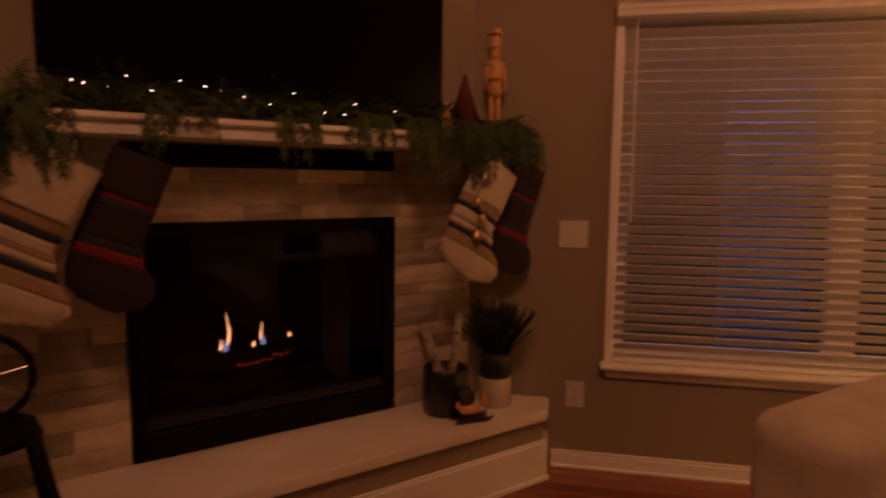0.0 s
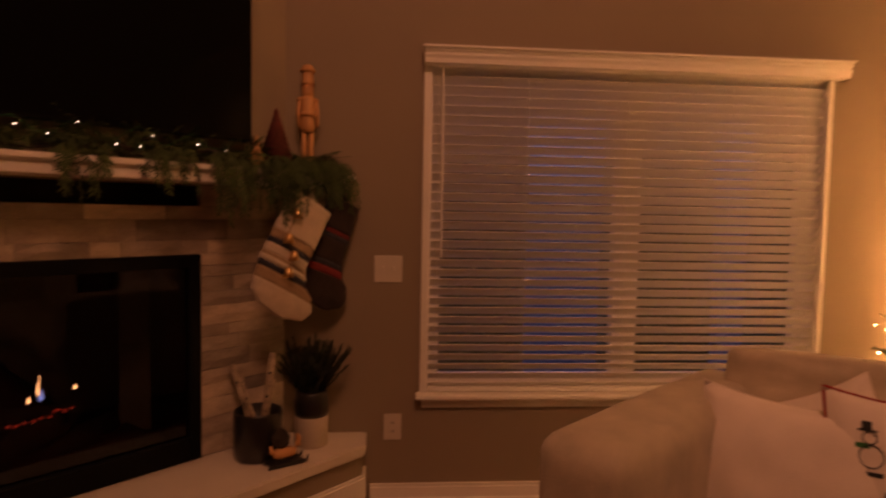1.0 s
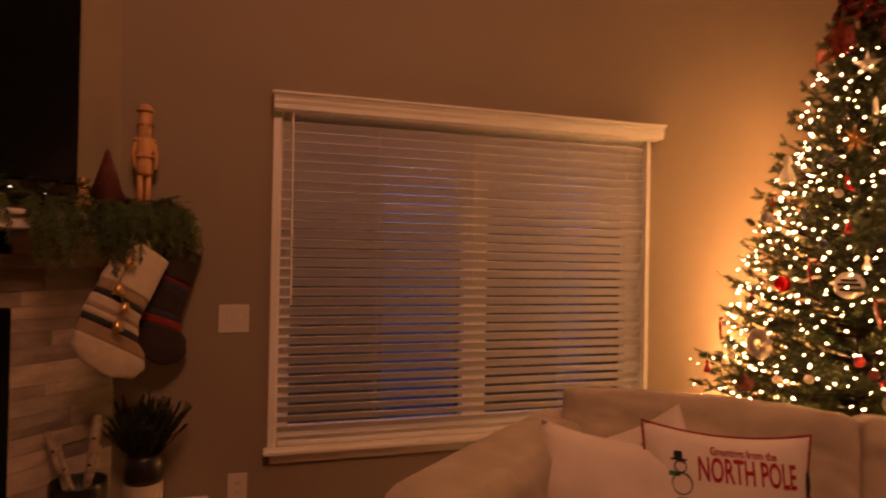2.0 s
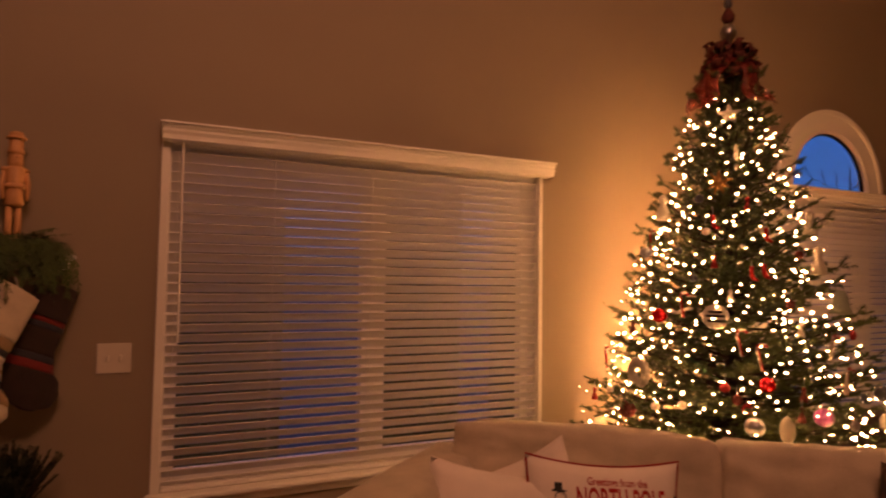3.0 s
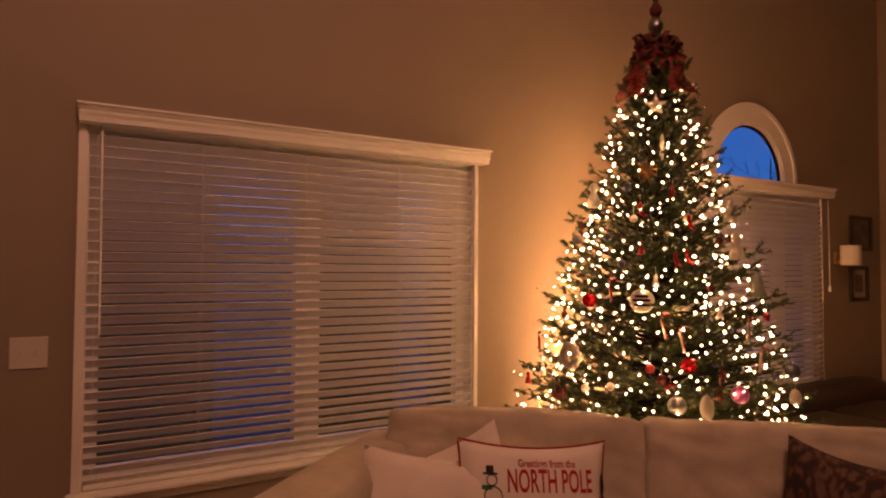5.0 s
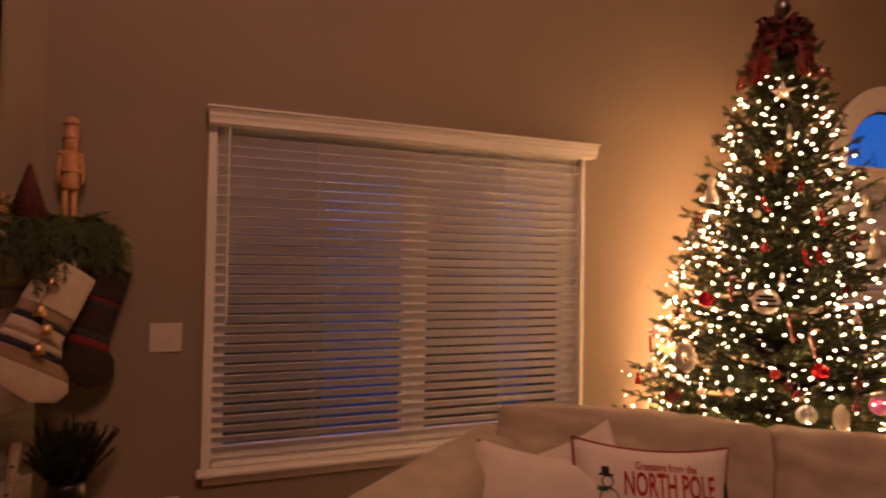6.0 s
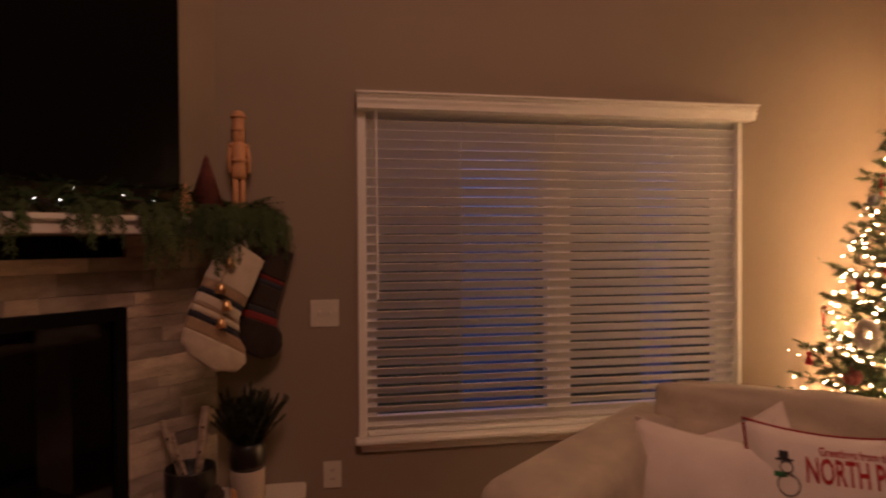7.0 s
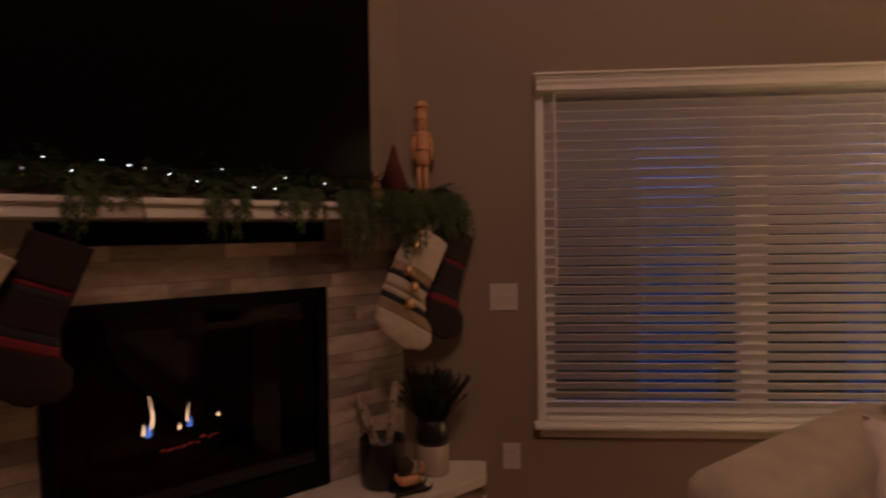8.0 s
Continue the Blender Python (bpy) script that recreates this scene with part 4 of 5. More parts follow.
def fuzzy_ring(r=0.036):
    bm = tube(bmesh.new(), [(r * math.cos(i * 0.2618), 0, r * 1.2 * math.sin(i * 0.2618)) for i in range(25)], [0.017 + 0.004 * (i % 2) for i in range(25)], 9)
    for v in bm.verts:
        v.co += Vector((tr.uniform(-1, 1), tr.uniform(-1, 1), tr.uniform(-1, 1))) * 0.0035
    return bm


# the white name disc with bars for its writing
o = ornament("disc_ornament", medal(0.050), M_WHITEORN, -4, 1.245, "white disc ornament with dark writing", 1.06)
dm = Matrix.Translation(shell(-4, 1.245, 1.06)) @ Matrix.Rotation(math.radians(-146) + math.pi / 2, 4, "Z")
for zz, w in ((0.020, 0.026), (0.004, 0.036), (-0.016, 0.030)):
    part("illegible_line", boxes(((-w, -0.0095, zz - 0.005), (w, -0.0062, zz + 0.005)), m=dm), M_INK, o)
ornament("ball_ornament", ball(0.032), M_REDGLASS, -31, 1.240, "red glass ball", 1.04)
ornament("ball_ornament", ball(0.031), M_REDGLASS, 14, 1.00, "red glass ball", 1.04)
ornament("ball_ornament", ball(0.036), M_SILVER, 9, 0.85, "silver glass ball", 1.04)
ornament("ball_ornament", ball(0.034), M_PINK, 32, 0.89, "violet glass ball", 1.02)
ornament("ball_ornament", ball(0.030), M_DARKORN, 62, 0.96, "dark ball", 1.05)
ornament("ball_ornament", ball(0.036), M_RUST, -38, 0.84, "dull red ball", 1.0)
ornament("ball_ornament", ball(0.026), M_SILVER, -58, 1.52, "silver ball", 1.05)
ornament("star_ornament", star(0.062, 9), M_GOLD, -6, 1.82, "gold star", 1.05, False)
ornament("wreath_ornament", fuzzy_ring(), M_WHITEORN, -34, 1.0, "white wreath ornament", 1.05)
ornament("angel_ornament", doll(0.12), M_WHITEORN, -53, 1.73, "white angel ornament", 1.08)
ornament("angel_ornament", doll(0.10), M_WHITEORN, 56, 1.64, "white angel ornament", 1.08)
ornament("angel_ornament", doll(0.12), M_WHITEORN, 50, 1.48, "white angel ornament", 1.08)
ornament("bell_ornament", lathe([(0.001, 0.05), (0.016, 0.046), (0.026, 0.02), (0.032, -0.02), (0.044, -0.045), (0.001, -0.04)], 18), M_SAGE, 53, 1.31, "pale green bell ornament", 1.1)
ornament("drop_ornament", ball(0.026, 1.9), M_WHITEORN, 18, 0.85, "white drop ornament", 1.08)
ornament("drop_ornament", ball(0.022, 1.5), M_WHITEORN, 54, 0.87, "white drop ornament", 1.08)
ornament("icicle_ornament", ball(0.010, 6), M_WHITEORN, 8, 1.93, "white icicle ornament", 1.06)
ornament("star_ornament", star(0.055, 5), M_WHITEORN, 2, 2.14, "white star ornament", 1.15, False)
for az, zz in ((-20, 1.29), (5, 1.15), (12, 1.10), (42, 1.14), (44, 1.02), (-58, 1.58), (-62, 1.03)):
    o = ornament("candy_cane", cane(), M_RED, az, zz, "red and white candy cane", 1.05, roll=random.uniform(-20, 20))
    o.data.materials.append(M_WHITEORN)
    for pol in o.data.polygons:
        pol.material_index = 1 if (pol.index + pol.index // 8 * 3) % 8 < 4 else 0
for az, zz in ((12, 1.42), (18, 1.43), (-8, 1.64), (22, 1.58)):
    ornament("stocking_ornament", stocking_charm(), M_INK_RED, az, zz, "small red stocking ornament", 1.06)
for az, zz, mm in ((-12, 1.60, M_WHITEORN), (22, 1.60, M_WHITEORN), (-6, 1.47, M_RED), (4, 0.94, M_RUST), (-28, 1.52, M_DARKORN), (0, 0.98, M_RED), (30, 1.20, M_WHITEORN),
                   (-14, 0.90, M_WHITEORN), (7, 0.91, M_RED), (42, 0.86, M_SILVER), (58, 1.18, M_RED), (-46, 1.18, M_RUST), (26, 0.97, M_RUST), (-62, 0.86, M_RED), (-24, 0.88, M_WHITEORN), (2, 1.33, M_WHITEORN), (28, 1.30, M_RUST), (-20, 1.75, M_DARKORN), (14, 1.72, M_RED), (-16, 1.40, M_DARKORN), (40, 1.50, M_RUST), (-50, 0.92, M_WHITEORN), (24, 0.90, M_RUST), (50, 0.95, M_DARKORN)):
    kind_of = int(az * 7 + zz * 100) % 3
    ornament(("figure_ornament", "bauble_ornament", "tag_ornament")[kind_of], (doll(0.055), ball(0.017), medal(0.019))[kind_of], mm, az, zz, "", 1.04)
# wide white ribbon ends seen between the branches
for az0, zz in ((-30, 1.262), (-12, 1.252)):
    bm = tube(bmesh.new(), [shell(az0 + i * 2.4, zz - 0.01 * math.sin(i), 0.93) for i in range(6)], 0.022, 8, 0.3)
    part("ribbon", bm, M_WHITEORN, tree, smooth=True)

# bow and finial on the top
bow = part("bow", ball(0.06, 0.8), M_RUST, tree, "dark red mesh bow")
for v in bow.data.vertices:
    v.co.z += TH + 0.03
br = random.Random(41)
for k in range(34):
    a = k * 2.4
    tip = br.uniform(-0.35, 0.75)
    d = Vector((math.cos(a) * math.cos(tip), math.sin(a) * math.cos(tip), math.sin(tip)))
    up = Vector((0, 0, 1))
    s = d.cross(up).normalized() * br.uniform(0.016, 0.026)
    reach = br.uniform(0.048, 0.078)
    c0 = Vector((0, 0, TH - 0.02 + 0.016 * (k % 5)))
    bm = bmesh.new()
    prev = None
    for i in range(13):
        t = i / 12 * 2 * math.pi
        p = c0 + d * (reach - (reach - 0.004) * math.cos(t)) + up * 0.026 * math.sin(t) + s * 0.55 * math.sin(4 * t + k) + up * 0.007 * math.sin(5 * t + k)
        ring = [bm.verts.new(p - s), bm.verts.new(p + s)]
        if prev:
            bm.faces.new((prev[0], ring[0], ring[1], prev[1]))
        prev = ring
    o = part("loop", bm, M_RUST, bow, smooth=True)
    so = o.modifiers.new("thickness", "SOLIDIFY")
    so.thickness = 0.003
for k, turn in enumerate((-1.6, -1.2, -0.85, -0.5, 0.75, 1.15, 1.5)):
    a = -2.48 + turn
    bm = bmesh.new()
    prev = None
    for i in range(12):
        t = i / 11
        rr_ = 0.075 + 0.105 * t + 0.02 * math.sin(t * 9 + k)
        c = Vector((rr_ * math.cos(a), rr_ * math.sin(a), TH + 0.04 - 0.25 * t ** 1.1))
        s = Vector((-math.sin(a), math.cos(a), 0)) * (0.050 - 0.012 * math.sin(t * 7 + k))
        ring = [bm.verts.new(c - s), bm.verts.new(c + s)]
        if prev:
            bm.faces.new((prev[0], ring[0], ring[1], prev[1]))
        prev = ring
    o = part("streamer", bm, M_MESHRIB, bow, smooth=True)
    so = o.modifiers.new("thickness", "SOLIDIFY")
    so.thickness = 0.002
fz = TH + 0.02
part("finial", lathe([(0.010, fz), (0.012, fz + 0.10), (0.034, fz + 0.125), (0.038, fz + 0.15), (0.026, fz + 0.178), (0.012, fz + 0.19)], 20), M_SILVER, tree, "dull silver and red glass finial", True)
part("finial_bead", lathe([(0.012, fz + 0.19), (0.028, fz + 0.21), (0.030, fz + 0.23), (0.016, fz + 0.255), (0.011, fz + 0.265)], 20), M_RUST, tree, "", True)
part("finial_spire", lathe([(0.011, fz + 0.265), (0.020, fz + 0.285), (0.012, fz + 0.32), (0.016, fz + 0.34), (0.005, fz + 0.38), (0.001, fz + 0.48)], 20), M_DARKORN, tree, "", True)

# ---- far corner ----
pic_data = (("picture_frame", 5.87, 1.545, 6.23, 1.845, "dark framed print above another on the wall"), ("picture_frame", 5.86, 1.115, 6.16, 1.415, "dark framed print with a pale mat"))
for k, (nm, x0, z0, x1, z1, lb) in enumerate(pic_data):
    t = thing(nm, lb, "picture", pose((x0 + x1) / 2, WY, (z0 + z1) / 2))
    w, h = (x1 - x0) / 2, (z1 - z0) / 2
    part("frame", boxes(((-w, -0.022, -h), (-w + 0.045, -0.0005, h)), ((w - 0.045, -0.022, -h), (w, -0.0005, h)), ((-w + 0.045, -0.022, h - 0.03), (w - 0.045, -0.0005, h)), ((-w + 0.045, -0.022, -h), (w - 0.045, -0.0005, -h + 0.03)), bevel=0.003), M_FRAMEWOOD, t)
    part("mat_board", boxes(((-w + 0.045, -0.008, -h + 0.03), (w - 0.045, -0.001, h - 0.03))), M_PAPER if k else M_PRINT, t)
    part("print", boxes(((-w * 0.42, -0.0095, -h * 0.5), (w * 0.42, -0.0085, h * 0.5))), M_PRINT, t)
sc = thing("wall_sconce", "wall sconce with a small cream drum shade, unlit", "lamp", pose(5.63, WY, 1.50))
part("backplate", boxes(((0.0, -0.02, -0.07), (0.05, -0.0005, 0.03)), bevel=0.006), M_BRASS, sc)
part("arm", tube(bmesh.new(), [(0.025, -0.02, -0.05), (0, -0.12, -0.07), (0, -0.135, -0.04)], 0.007, 8), M_BRASS, sc)
part("shade", lathe([(0.076, -0.08), (0.074, 0.08), (0.071, 0.08), (0.073, -0.079)], 28, pose(0, -0.135, 0)), M_SHADE, sc, smooth=False)

ds = thing("dark_sofa", "dark brown leather sofa under the far window", "sofa", pose(4.78, 2.14, 0, 0, 0, 0))
for x in (-0.85, 0.85):
    for y in (-0.36, 0.36):
        part("foot", lathe([(0.022, 0), (0.03, 0.125)], 10, pose(x, y, 0)), M_FRAMEWOOD, ds)
ds.scale = (1, 1, 0.8)
part("base", soft_box((1.9, 0.86, 0.30), 0.05, 0.0, 8, 0.004, pose(0, 0, 0.26)), M_DARKSOFA, ds, smooth=True)
part("backrest", soft_box((1.9, 0.26, 0.42), 0.09, 0.02, 12, 0.008, pose(0, 0.30, 0.46)), M_DARKSOFA, ds, smooth=True)
for x in (-0.84, 0.84):
    part("arm", soft_box((0.24, 0.88, 0.34), 0.10, 0.02, 12, 0.006, pose(x, -0.02, 0.32)), M_DARKSOFA, ds, smooth=True)
for x in (-0.37, 0.37):
    part("seat_cushion", soft_box((0.72, 0.62, 0.16), 0.05, 0.02, 8, 0.005, pose(x, -0.10, 0.42)), M_DARKSOFA, ds, smooth=True)
cab = thing("wooden_cabinet", "low orange-brown cherry cabinet against the side wall", "cabinet", pose(6.335, 2.12, 0))
part("body", boxes(((-0.045, -0.45, 0.0), (0.06, 0.45, 0.63)), bevel=0.006), M_CHERRY, cab)
part("top", boxes(((-0.06, -0.465, 0.6305), (0.062, 0.465, 0.655)), bevel=0.006), M_CHERRY, cab)
for y in (-0.225, 0.225):
    d = part("door", boxes(((-0.062, y - 0.21, 0.08), (-0.0455, y + 0.21, 0.60)), bevel=0.004), M_CHERRY, cab)
    part("knob", lathe([(0.005, 0), (0.006, 0.01), (0.012, 0.018), (0.001, 0.026)], 12, pose(-0.062, y * 0.2, 0.4, 0, -90, 0)), M_BRASS, d)
wp = thing("wall_panel", "small white panel fixed to the side wall", "panel", pose(6.40, 2.36, 2.10))
part("panel_cover", boxes(((-0.02, -0.11, -0.125), (-0.0005, 0.11, 0.125)), bevel=0.004), M_TRIM, wp)

# ---- stockings on the mantel ----
LO = ((0.0, -0.10), (0.26, -0.115), (0.36, -0.105), (0.405, -0.09), (0.435, -0.05), (0.455, 0.04))
HI = ((0.0, 0.10), (0.24, 0.095), (0.30, 0.125), (0.345, 0.185), (0.385, 0.205), (0.425, 0.185), (0.455, 0.10))


def along(table, t):
    for (a, x), (b, y) in zip(table, table[1:]):
        if t <= b:
            u = (t - a) / (b - a)
            return x + (y - x) * u * u * (3 - 2 * u) if b > 0.3 else x + (y - x) * u
    return table[-1][1]


def stocking(name, dx, y, top, lean, wide, foot, bands, label, thick=0.036):
    """A knitted sock with a cuff, leg and foot, leaning by so many degrees; bands are cut across the leg."""
    st = thing(name, label, "stocking", DIAG @ pose(dx + top[0], y, top[1], 0, lean, 0), group="mantel stockings")
    seg = 24
    for t0, t1, material, nm in bands:
        bm = bmesh.new()
        steps = max(2, int((t1 - t0) / 0.008))
        rings = []
        for k in range(steps + 1):
            t = t0 + (t1 - t0) * k / steps
            lo, hi = along(LO, t) * wide, along(HI, t)
            hi = min(hi, 0.095) * wide + max(0.0, hi - 0.095) * foot
            c, w = (lo + hi) / 2, (hi - lo) / 2
            th = thick * (0.8 + 0.2 * math.sin(t * 9)) * (1.0 if t < 0.40 else max(0.35, 1 - (t - 0.40) * 9))
            th *= 1.18 if nm == "cuff" else 1.0
            ring = []
            for q in range(seg):
                a = 2 * math.pi * q / seg
                ca, sa = math.cos(a), math.sin(a)
                bulge = 1 + 0.03 * noise.noise(Vector((t * 30, q * 0.7, dx * 5)))
                ring.append(bm.verts.new((c + w * math.copysign(abs(ca) ** 0.8, ca) * bulge, th * sa * bulge, -t)))
            rings.append(ring)
        for r1, r2 in zip(rings, rings[1:]):
            for q in range(seg):
                bm.faces.new((r1[q], r1[(q + 1) % seg], r2[(q + 1) % seg], r2[q]))
        bm.faces.new(rings[0]), bm.faces.new(rings[-1])
        part(nm, bm, material, st, smooth=True)
    part("hanging_loop", tube(bmesh.new(), [(0.02, 0, -0.01), (0.015, 0.02, 0.025), (0.01, 0.05, 0.055)], 0.003, 6), bands[0][2], st)
    return st


CREAM = [(0.0, 0.165, M_WOOL, "cuff"), (0.165, 0.20, M_WOOL_TAN, "stripe"), (0.20, 0.222, M_WOOL_NAVY, "stripe"), (0.222, 0.258, M_WOOL, "stripe"), (0.258, 0.270, M_WOOL_TAN, "stripe"), (0.270, 0.292, M_WOOL, "stripe"),
         (0.292, 0.315, M_WOOL_NAVY, "stripe"), (0.315, 0.358, M_WOOL_TAN, "stripe"), (0.358, 0.455, M_WOOL, "foot")]
DARKB = [(0.0, 0.13, M_WOOL_DARK, "cuff"), (0.13, 0.148, M_WOOL_RED, "stripe"), (0.148, 0.17, M_WOOL_NAVY, "stripe"), (0.17, 0.26, M_WOOL_DARK, "leg"), (0.26, 0.285, M_WOOL_NAVY, "stripe"), (0.285, 0.315, M_WOOL_RED, "stripe"), (0.315, 0.455, M_WOOL_DARK, "foot")]
stocking("stocking", 0.0, -0.285, (0.315, 1.340), 28.5, 1.0, 1.0, CREAM, "cream striped wool stocking hung with brass bells on the mantel")
stocking("stocking", 0.0, -0.225, (0.530, 1.345), 21.0, 0.84, 0.75, DARKB, "charcoal wool stocking with red stripes behind the cream one")
stocking("stocking", -1.478, -0.285, (0.315, 1.340), 28.5, 1.0, 1.0, CREAM, "cream striped wool stocking at the mantel's far end")
stocking("stocking", -1.490, -0.225, (0.530, 1.345), 21.0, 0.84, 0.75, DARKB, "charcoal wool stocking with red stripes beside the firebox")

bells = thing("bell_string", "string of small brass bells hanging on a stocking", "bells", DIAG)
spots_b = [(0.212, 1.298), (0.172, 1.205), (0.196, 1.140), (0.170, 1.078)]
part("cord", tube(bmesh.new(), [(0.235, -0.325, 1.40)] + [(x, -0.328, z + 0.012) for x, z in spots_b], 0.0022, 6), M_WOOL_TAN, bells)
for x, z in spots_b:
    b = part("bell", lathe([(0.004, 0.020), (0.012, 0.015), (0.0165, 0.0), (0.020, -0.016), (0.018, -0.017)], 16, pose(x, -0.334, z)), M_BRASS, bells, smooth=True)
    part("clapper", lathe([(0.001, -0.020), (0.005, -0.016), (0.001, -0.011)], 8, pose(x, -0.334, z)), M_CHROME, b)

# ---- garland ----
garland = thing("garland", "green cedar garland with tiny white lights along the mantel", "garland", DIAG)
gr = random.Random(8)


def fronds(items, name):
    """Flat cedar sprays: start, heading, length, droop."""
    v, f = [], []
    for p, h, ln, droop in items:
        p, h = Vector(p), Vector(h).normalized()
        steps = int(ln / 0.011)
        side0 = h.cross(Vector((0, 0, 1)))
        side0 = side0.normalized() if side0.length > 0.01 else Vector((1, 0, 0))
        twist = gr.uniform(-0.9, 0.9)
        up0 = side0.cross(h)
        side = side0 * math.cos(twist) + up0 * math.sin(twist)
        c, d = p.copy(), h.copy()
        for i in range(steps):
            t = i / steps
            n = c + d * 0.011
            d = (d + Vector((0, 0, -droop * 0.11))).normalized()
            s2 = (side - d * side.dot(d)).normalized()
            w = 0.0022
            k = len(v)
            v.extend((c - s2 * w, c + s2 * w, n))
            f.append((k, k + 1, k + 2))
            for sg in (-1, 1):
                leaf = (0.030 * (1 - 0.65 * t) + 0.004) * gr.choice((0.35, 0.6, 0.85, 1.0, 1.3)) * gr.uniform(0.8, 1.2)
                e = c + (s2 * sg * 0.75 + d * 0.75).normalized() * leaf + Vector((gr.uniform(-.006, .006), gr.uniform(-.006, .006), gr.uniform(-.012, .004)))
                o = d * 0.0042
                k = len(v)
                v.extend((c - o, c + o, e))
                f.append((k, k + 1, k + 2))
                for q in (0.4, 0.7):
                    m = c.lerp(e, q)
                    for s3 in (-1, 1):
                        e2 = m + (s2 * sg * (0.9 if s3 > 0 else 0.2) + d * (0.3 if s3 > 0 else 1.0)).normalized() * leaf * 0.42
                        k = len(v)
                        v.extend((m - d * 0.0026, m + d * 0.0026, e2))
                        f.append((k, k + 1, k + 2))
            c = n
    return raw(name, v, f, M_CEDAR, garland)


pts = [(-1.70 + i * 0.05, -0.115 + 0.03 * math.sin(i * 1.1), 1.505 + 0.018 * math.sin(i * 0.8)) for i in range(45)]
part("stem", tube(bmesh.new(), pts, 0.008, 6), M_BARK, garland)
# the bushy run along the shelf
for seg_i in range(6):
    items = []
    for k in range(46):
        x = -1.72 + (seg_i + gr.random()) * 0.375
        items.append(((x, -0.12 + gr.uniform(-.05, .05), 1.495 + gr.uniform(0, .03)), (gr.uniform(-1, 1), gr.uniform(-0.6, 0.6), gr.uniform(-0.05, 0.75)), gr.uniform(0.09, 0.17), gr.uniform(0.3, 1.2)))
    fronds(items, "spray")
# sprigs that hang over the shelf's edge
for x, n, drop in ((-1.62, 26, 0.26), (-1.50, 26, 0.30), (-1.36, 22, 0.26), (-1.24, 14, 0.17), (-0.90, 9, 0.19), (-0.82, 6, 0.14), (-0.52, 8, 0.19), (-0.44, 5, 0.15), (-0.25, 7, 0.16), (-0.17, 5, 0.14),
                   (-0.02, 14, 0.25), (0.06, 11, 0.21), (0.17, 16, 0.20), (0.26, 20, 0.18), (0.34, 24, 0.18), (0.43, 26, 0.20), (0.50, 24, 0.22)):
    items = [((x + gr.uniform(-.045, .045), -0.19 + gr.uniform(-.03, .03), 1.49 + gr.uniform(-.01, .03)), (gr.uniform(-.5, .5), gr.uniform(-1.0, -0.35), gr.uniform(-0.2, 0.35)), drop * gr.uniform(0.6, 1.15), gr.uniform(2.0, 3.2)) for _ in range(n)]
    fronds(items, "spray")
for x, n, y0 in ((-1.30, 20, -0.32), (-1.20, 16, -0.31), (0.20, 10, -0.31)):
    items = [((x + gr.uniform(-.05, .05), y0 + gr.uniform(-.03, .03), 1.46 + gr.uniform(-.03, .03)), (gr.uniform(-.5, .5), gr.uniform(-0.5, 0.1), gr.uniform(-0.9, -0.3)), gr.uniform(0.12, 0.22), gr.uniform(1.2, 2.2)) for _ in range(n)]
    fronds(items, "spray")
led_me = icos("bulb", 0.0027, M_LED)
for x, z in ((-1.13, 1.572), (-1.10, 1.567), (-1.04, 1.563), (-0.99, 1.598), (-0.92, 1.562), (-0.84, 1.598), (-0.77, 1.585), (-0.72, 1.578), (-0.645, 1.566), (-0.57, 1.545), (-0.49, 1.588), (-0.37, 1.532), (-0.30, 1.530), (-1.07, 1.462),
             (-1.30, 1.57), (-1.42, 1.55), (-0.25, 1.572), (-0.10, 1.555), (0.02, 1.545)):
    piece("bulb", led_me, garland, Matrix.Translation((x, -0.165 + gr.uniform(-.02, .02), z - 0.018)))
part("wire", tube(bmesh.new(), [(-1.45 + i * 0.05, -0.15 + 0.02 * math.sin(i * 2.1), 1.55 + 0.03 * math.sin(i * 1.7)) for i in range(31)], 0.0012, 5), M_GREEN, garland)

# ---- figures on the mantel ----
def figure():
    bm = lathe([(0.036, 0), (0.036, 0.012), (0.034, 0.014)], 20)
    for x in (-0.017, 0.017):
        lathe([(0.013, 0.012), (0.014, 0.10), (0.012, 0.175)], 14, pose(x, 0, 0), bm)
    lathe([(0.024, 0.165), (0.038, 0.175), (0.034, 0.205), (0.031, 0.24), (0.038, 0.30), (0.028, 0.312)], 20, None, bm)
    lathe([(0.020, 0.30), (0.027, 0.318), (0.028, 0.345), (0.026, 0.362)], 20, None, bm)
    lathe([(0.030, 0.358), (0.031, 0.368), (0.027, 0.372), (0.028, 0.425), (0.024, 0.437), (0.008, 0.442)], 20, None, bm)
    for s in (-1, 1):
        tube(bm, [(s * 0.038, 0, 0.296), (s * 0.048, -0.004, 0.245), (s * 0.044, -0.012, 0.19)], [0.011, 0.010, 0.008], 10)
    lathe([(0.039, 0.232), (0.041, 0.236), (0.041, 0.246), (0.032, 0.25)], 20, None, bm)
    lathe([(0.037, 0.412), (0.039, 0.418), (0.030, 0.424)], 20, None, bm)
    lathe([(0.001, -0.006), (0.006, 0), (0.001, 0.006)], 8, pose(0, -0.030, 0.345), bm)
    for s in (-1, 1):
        lathe([(0.016, 0.294), (0.019, 0.300), (0.004, 0.310)], 12, pose(s * 0.036, 0, 0), bm)
    box(bm, (-0.008, -0.034, 0.322), (0.008, -0.024, 0.334), 0.002)
    return bm


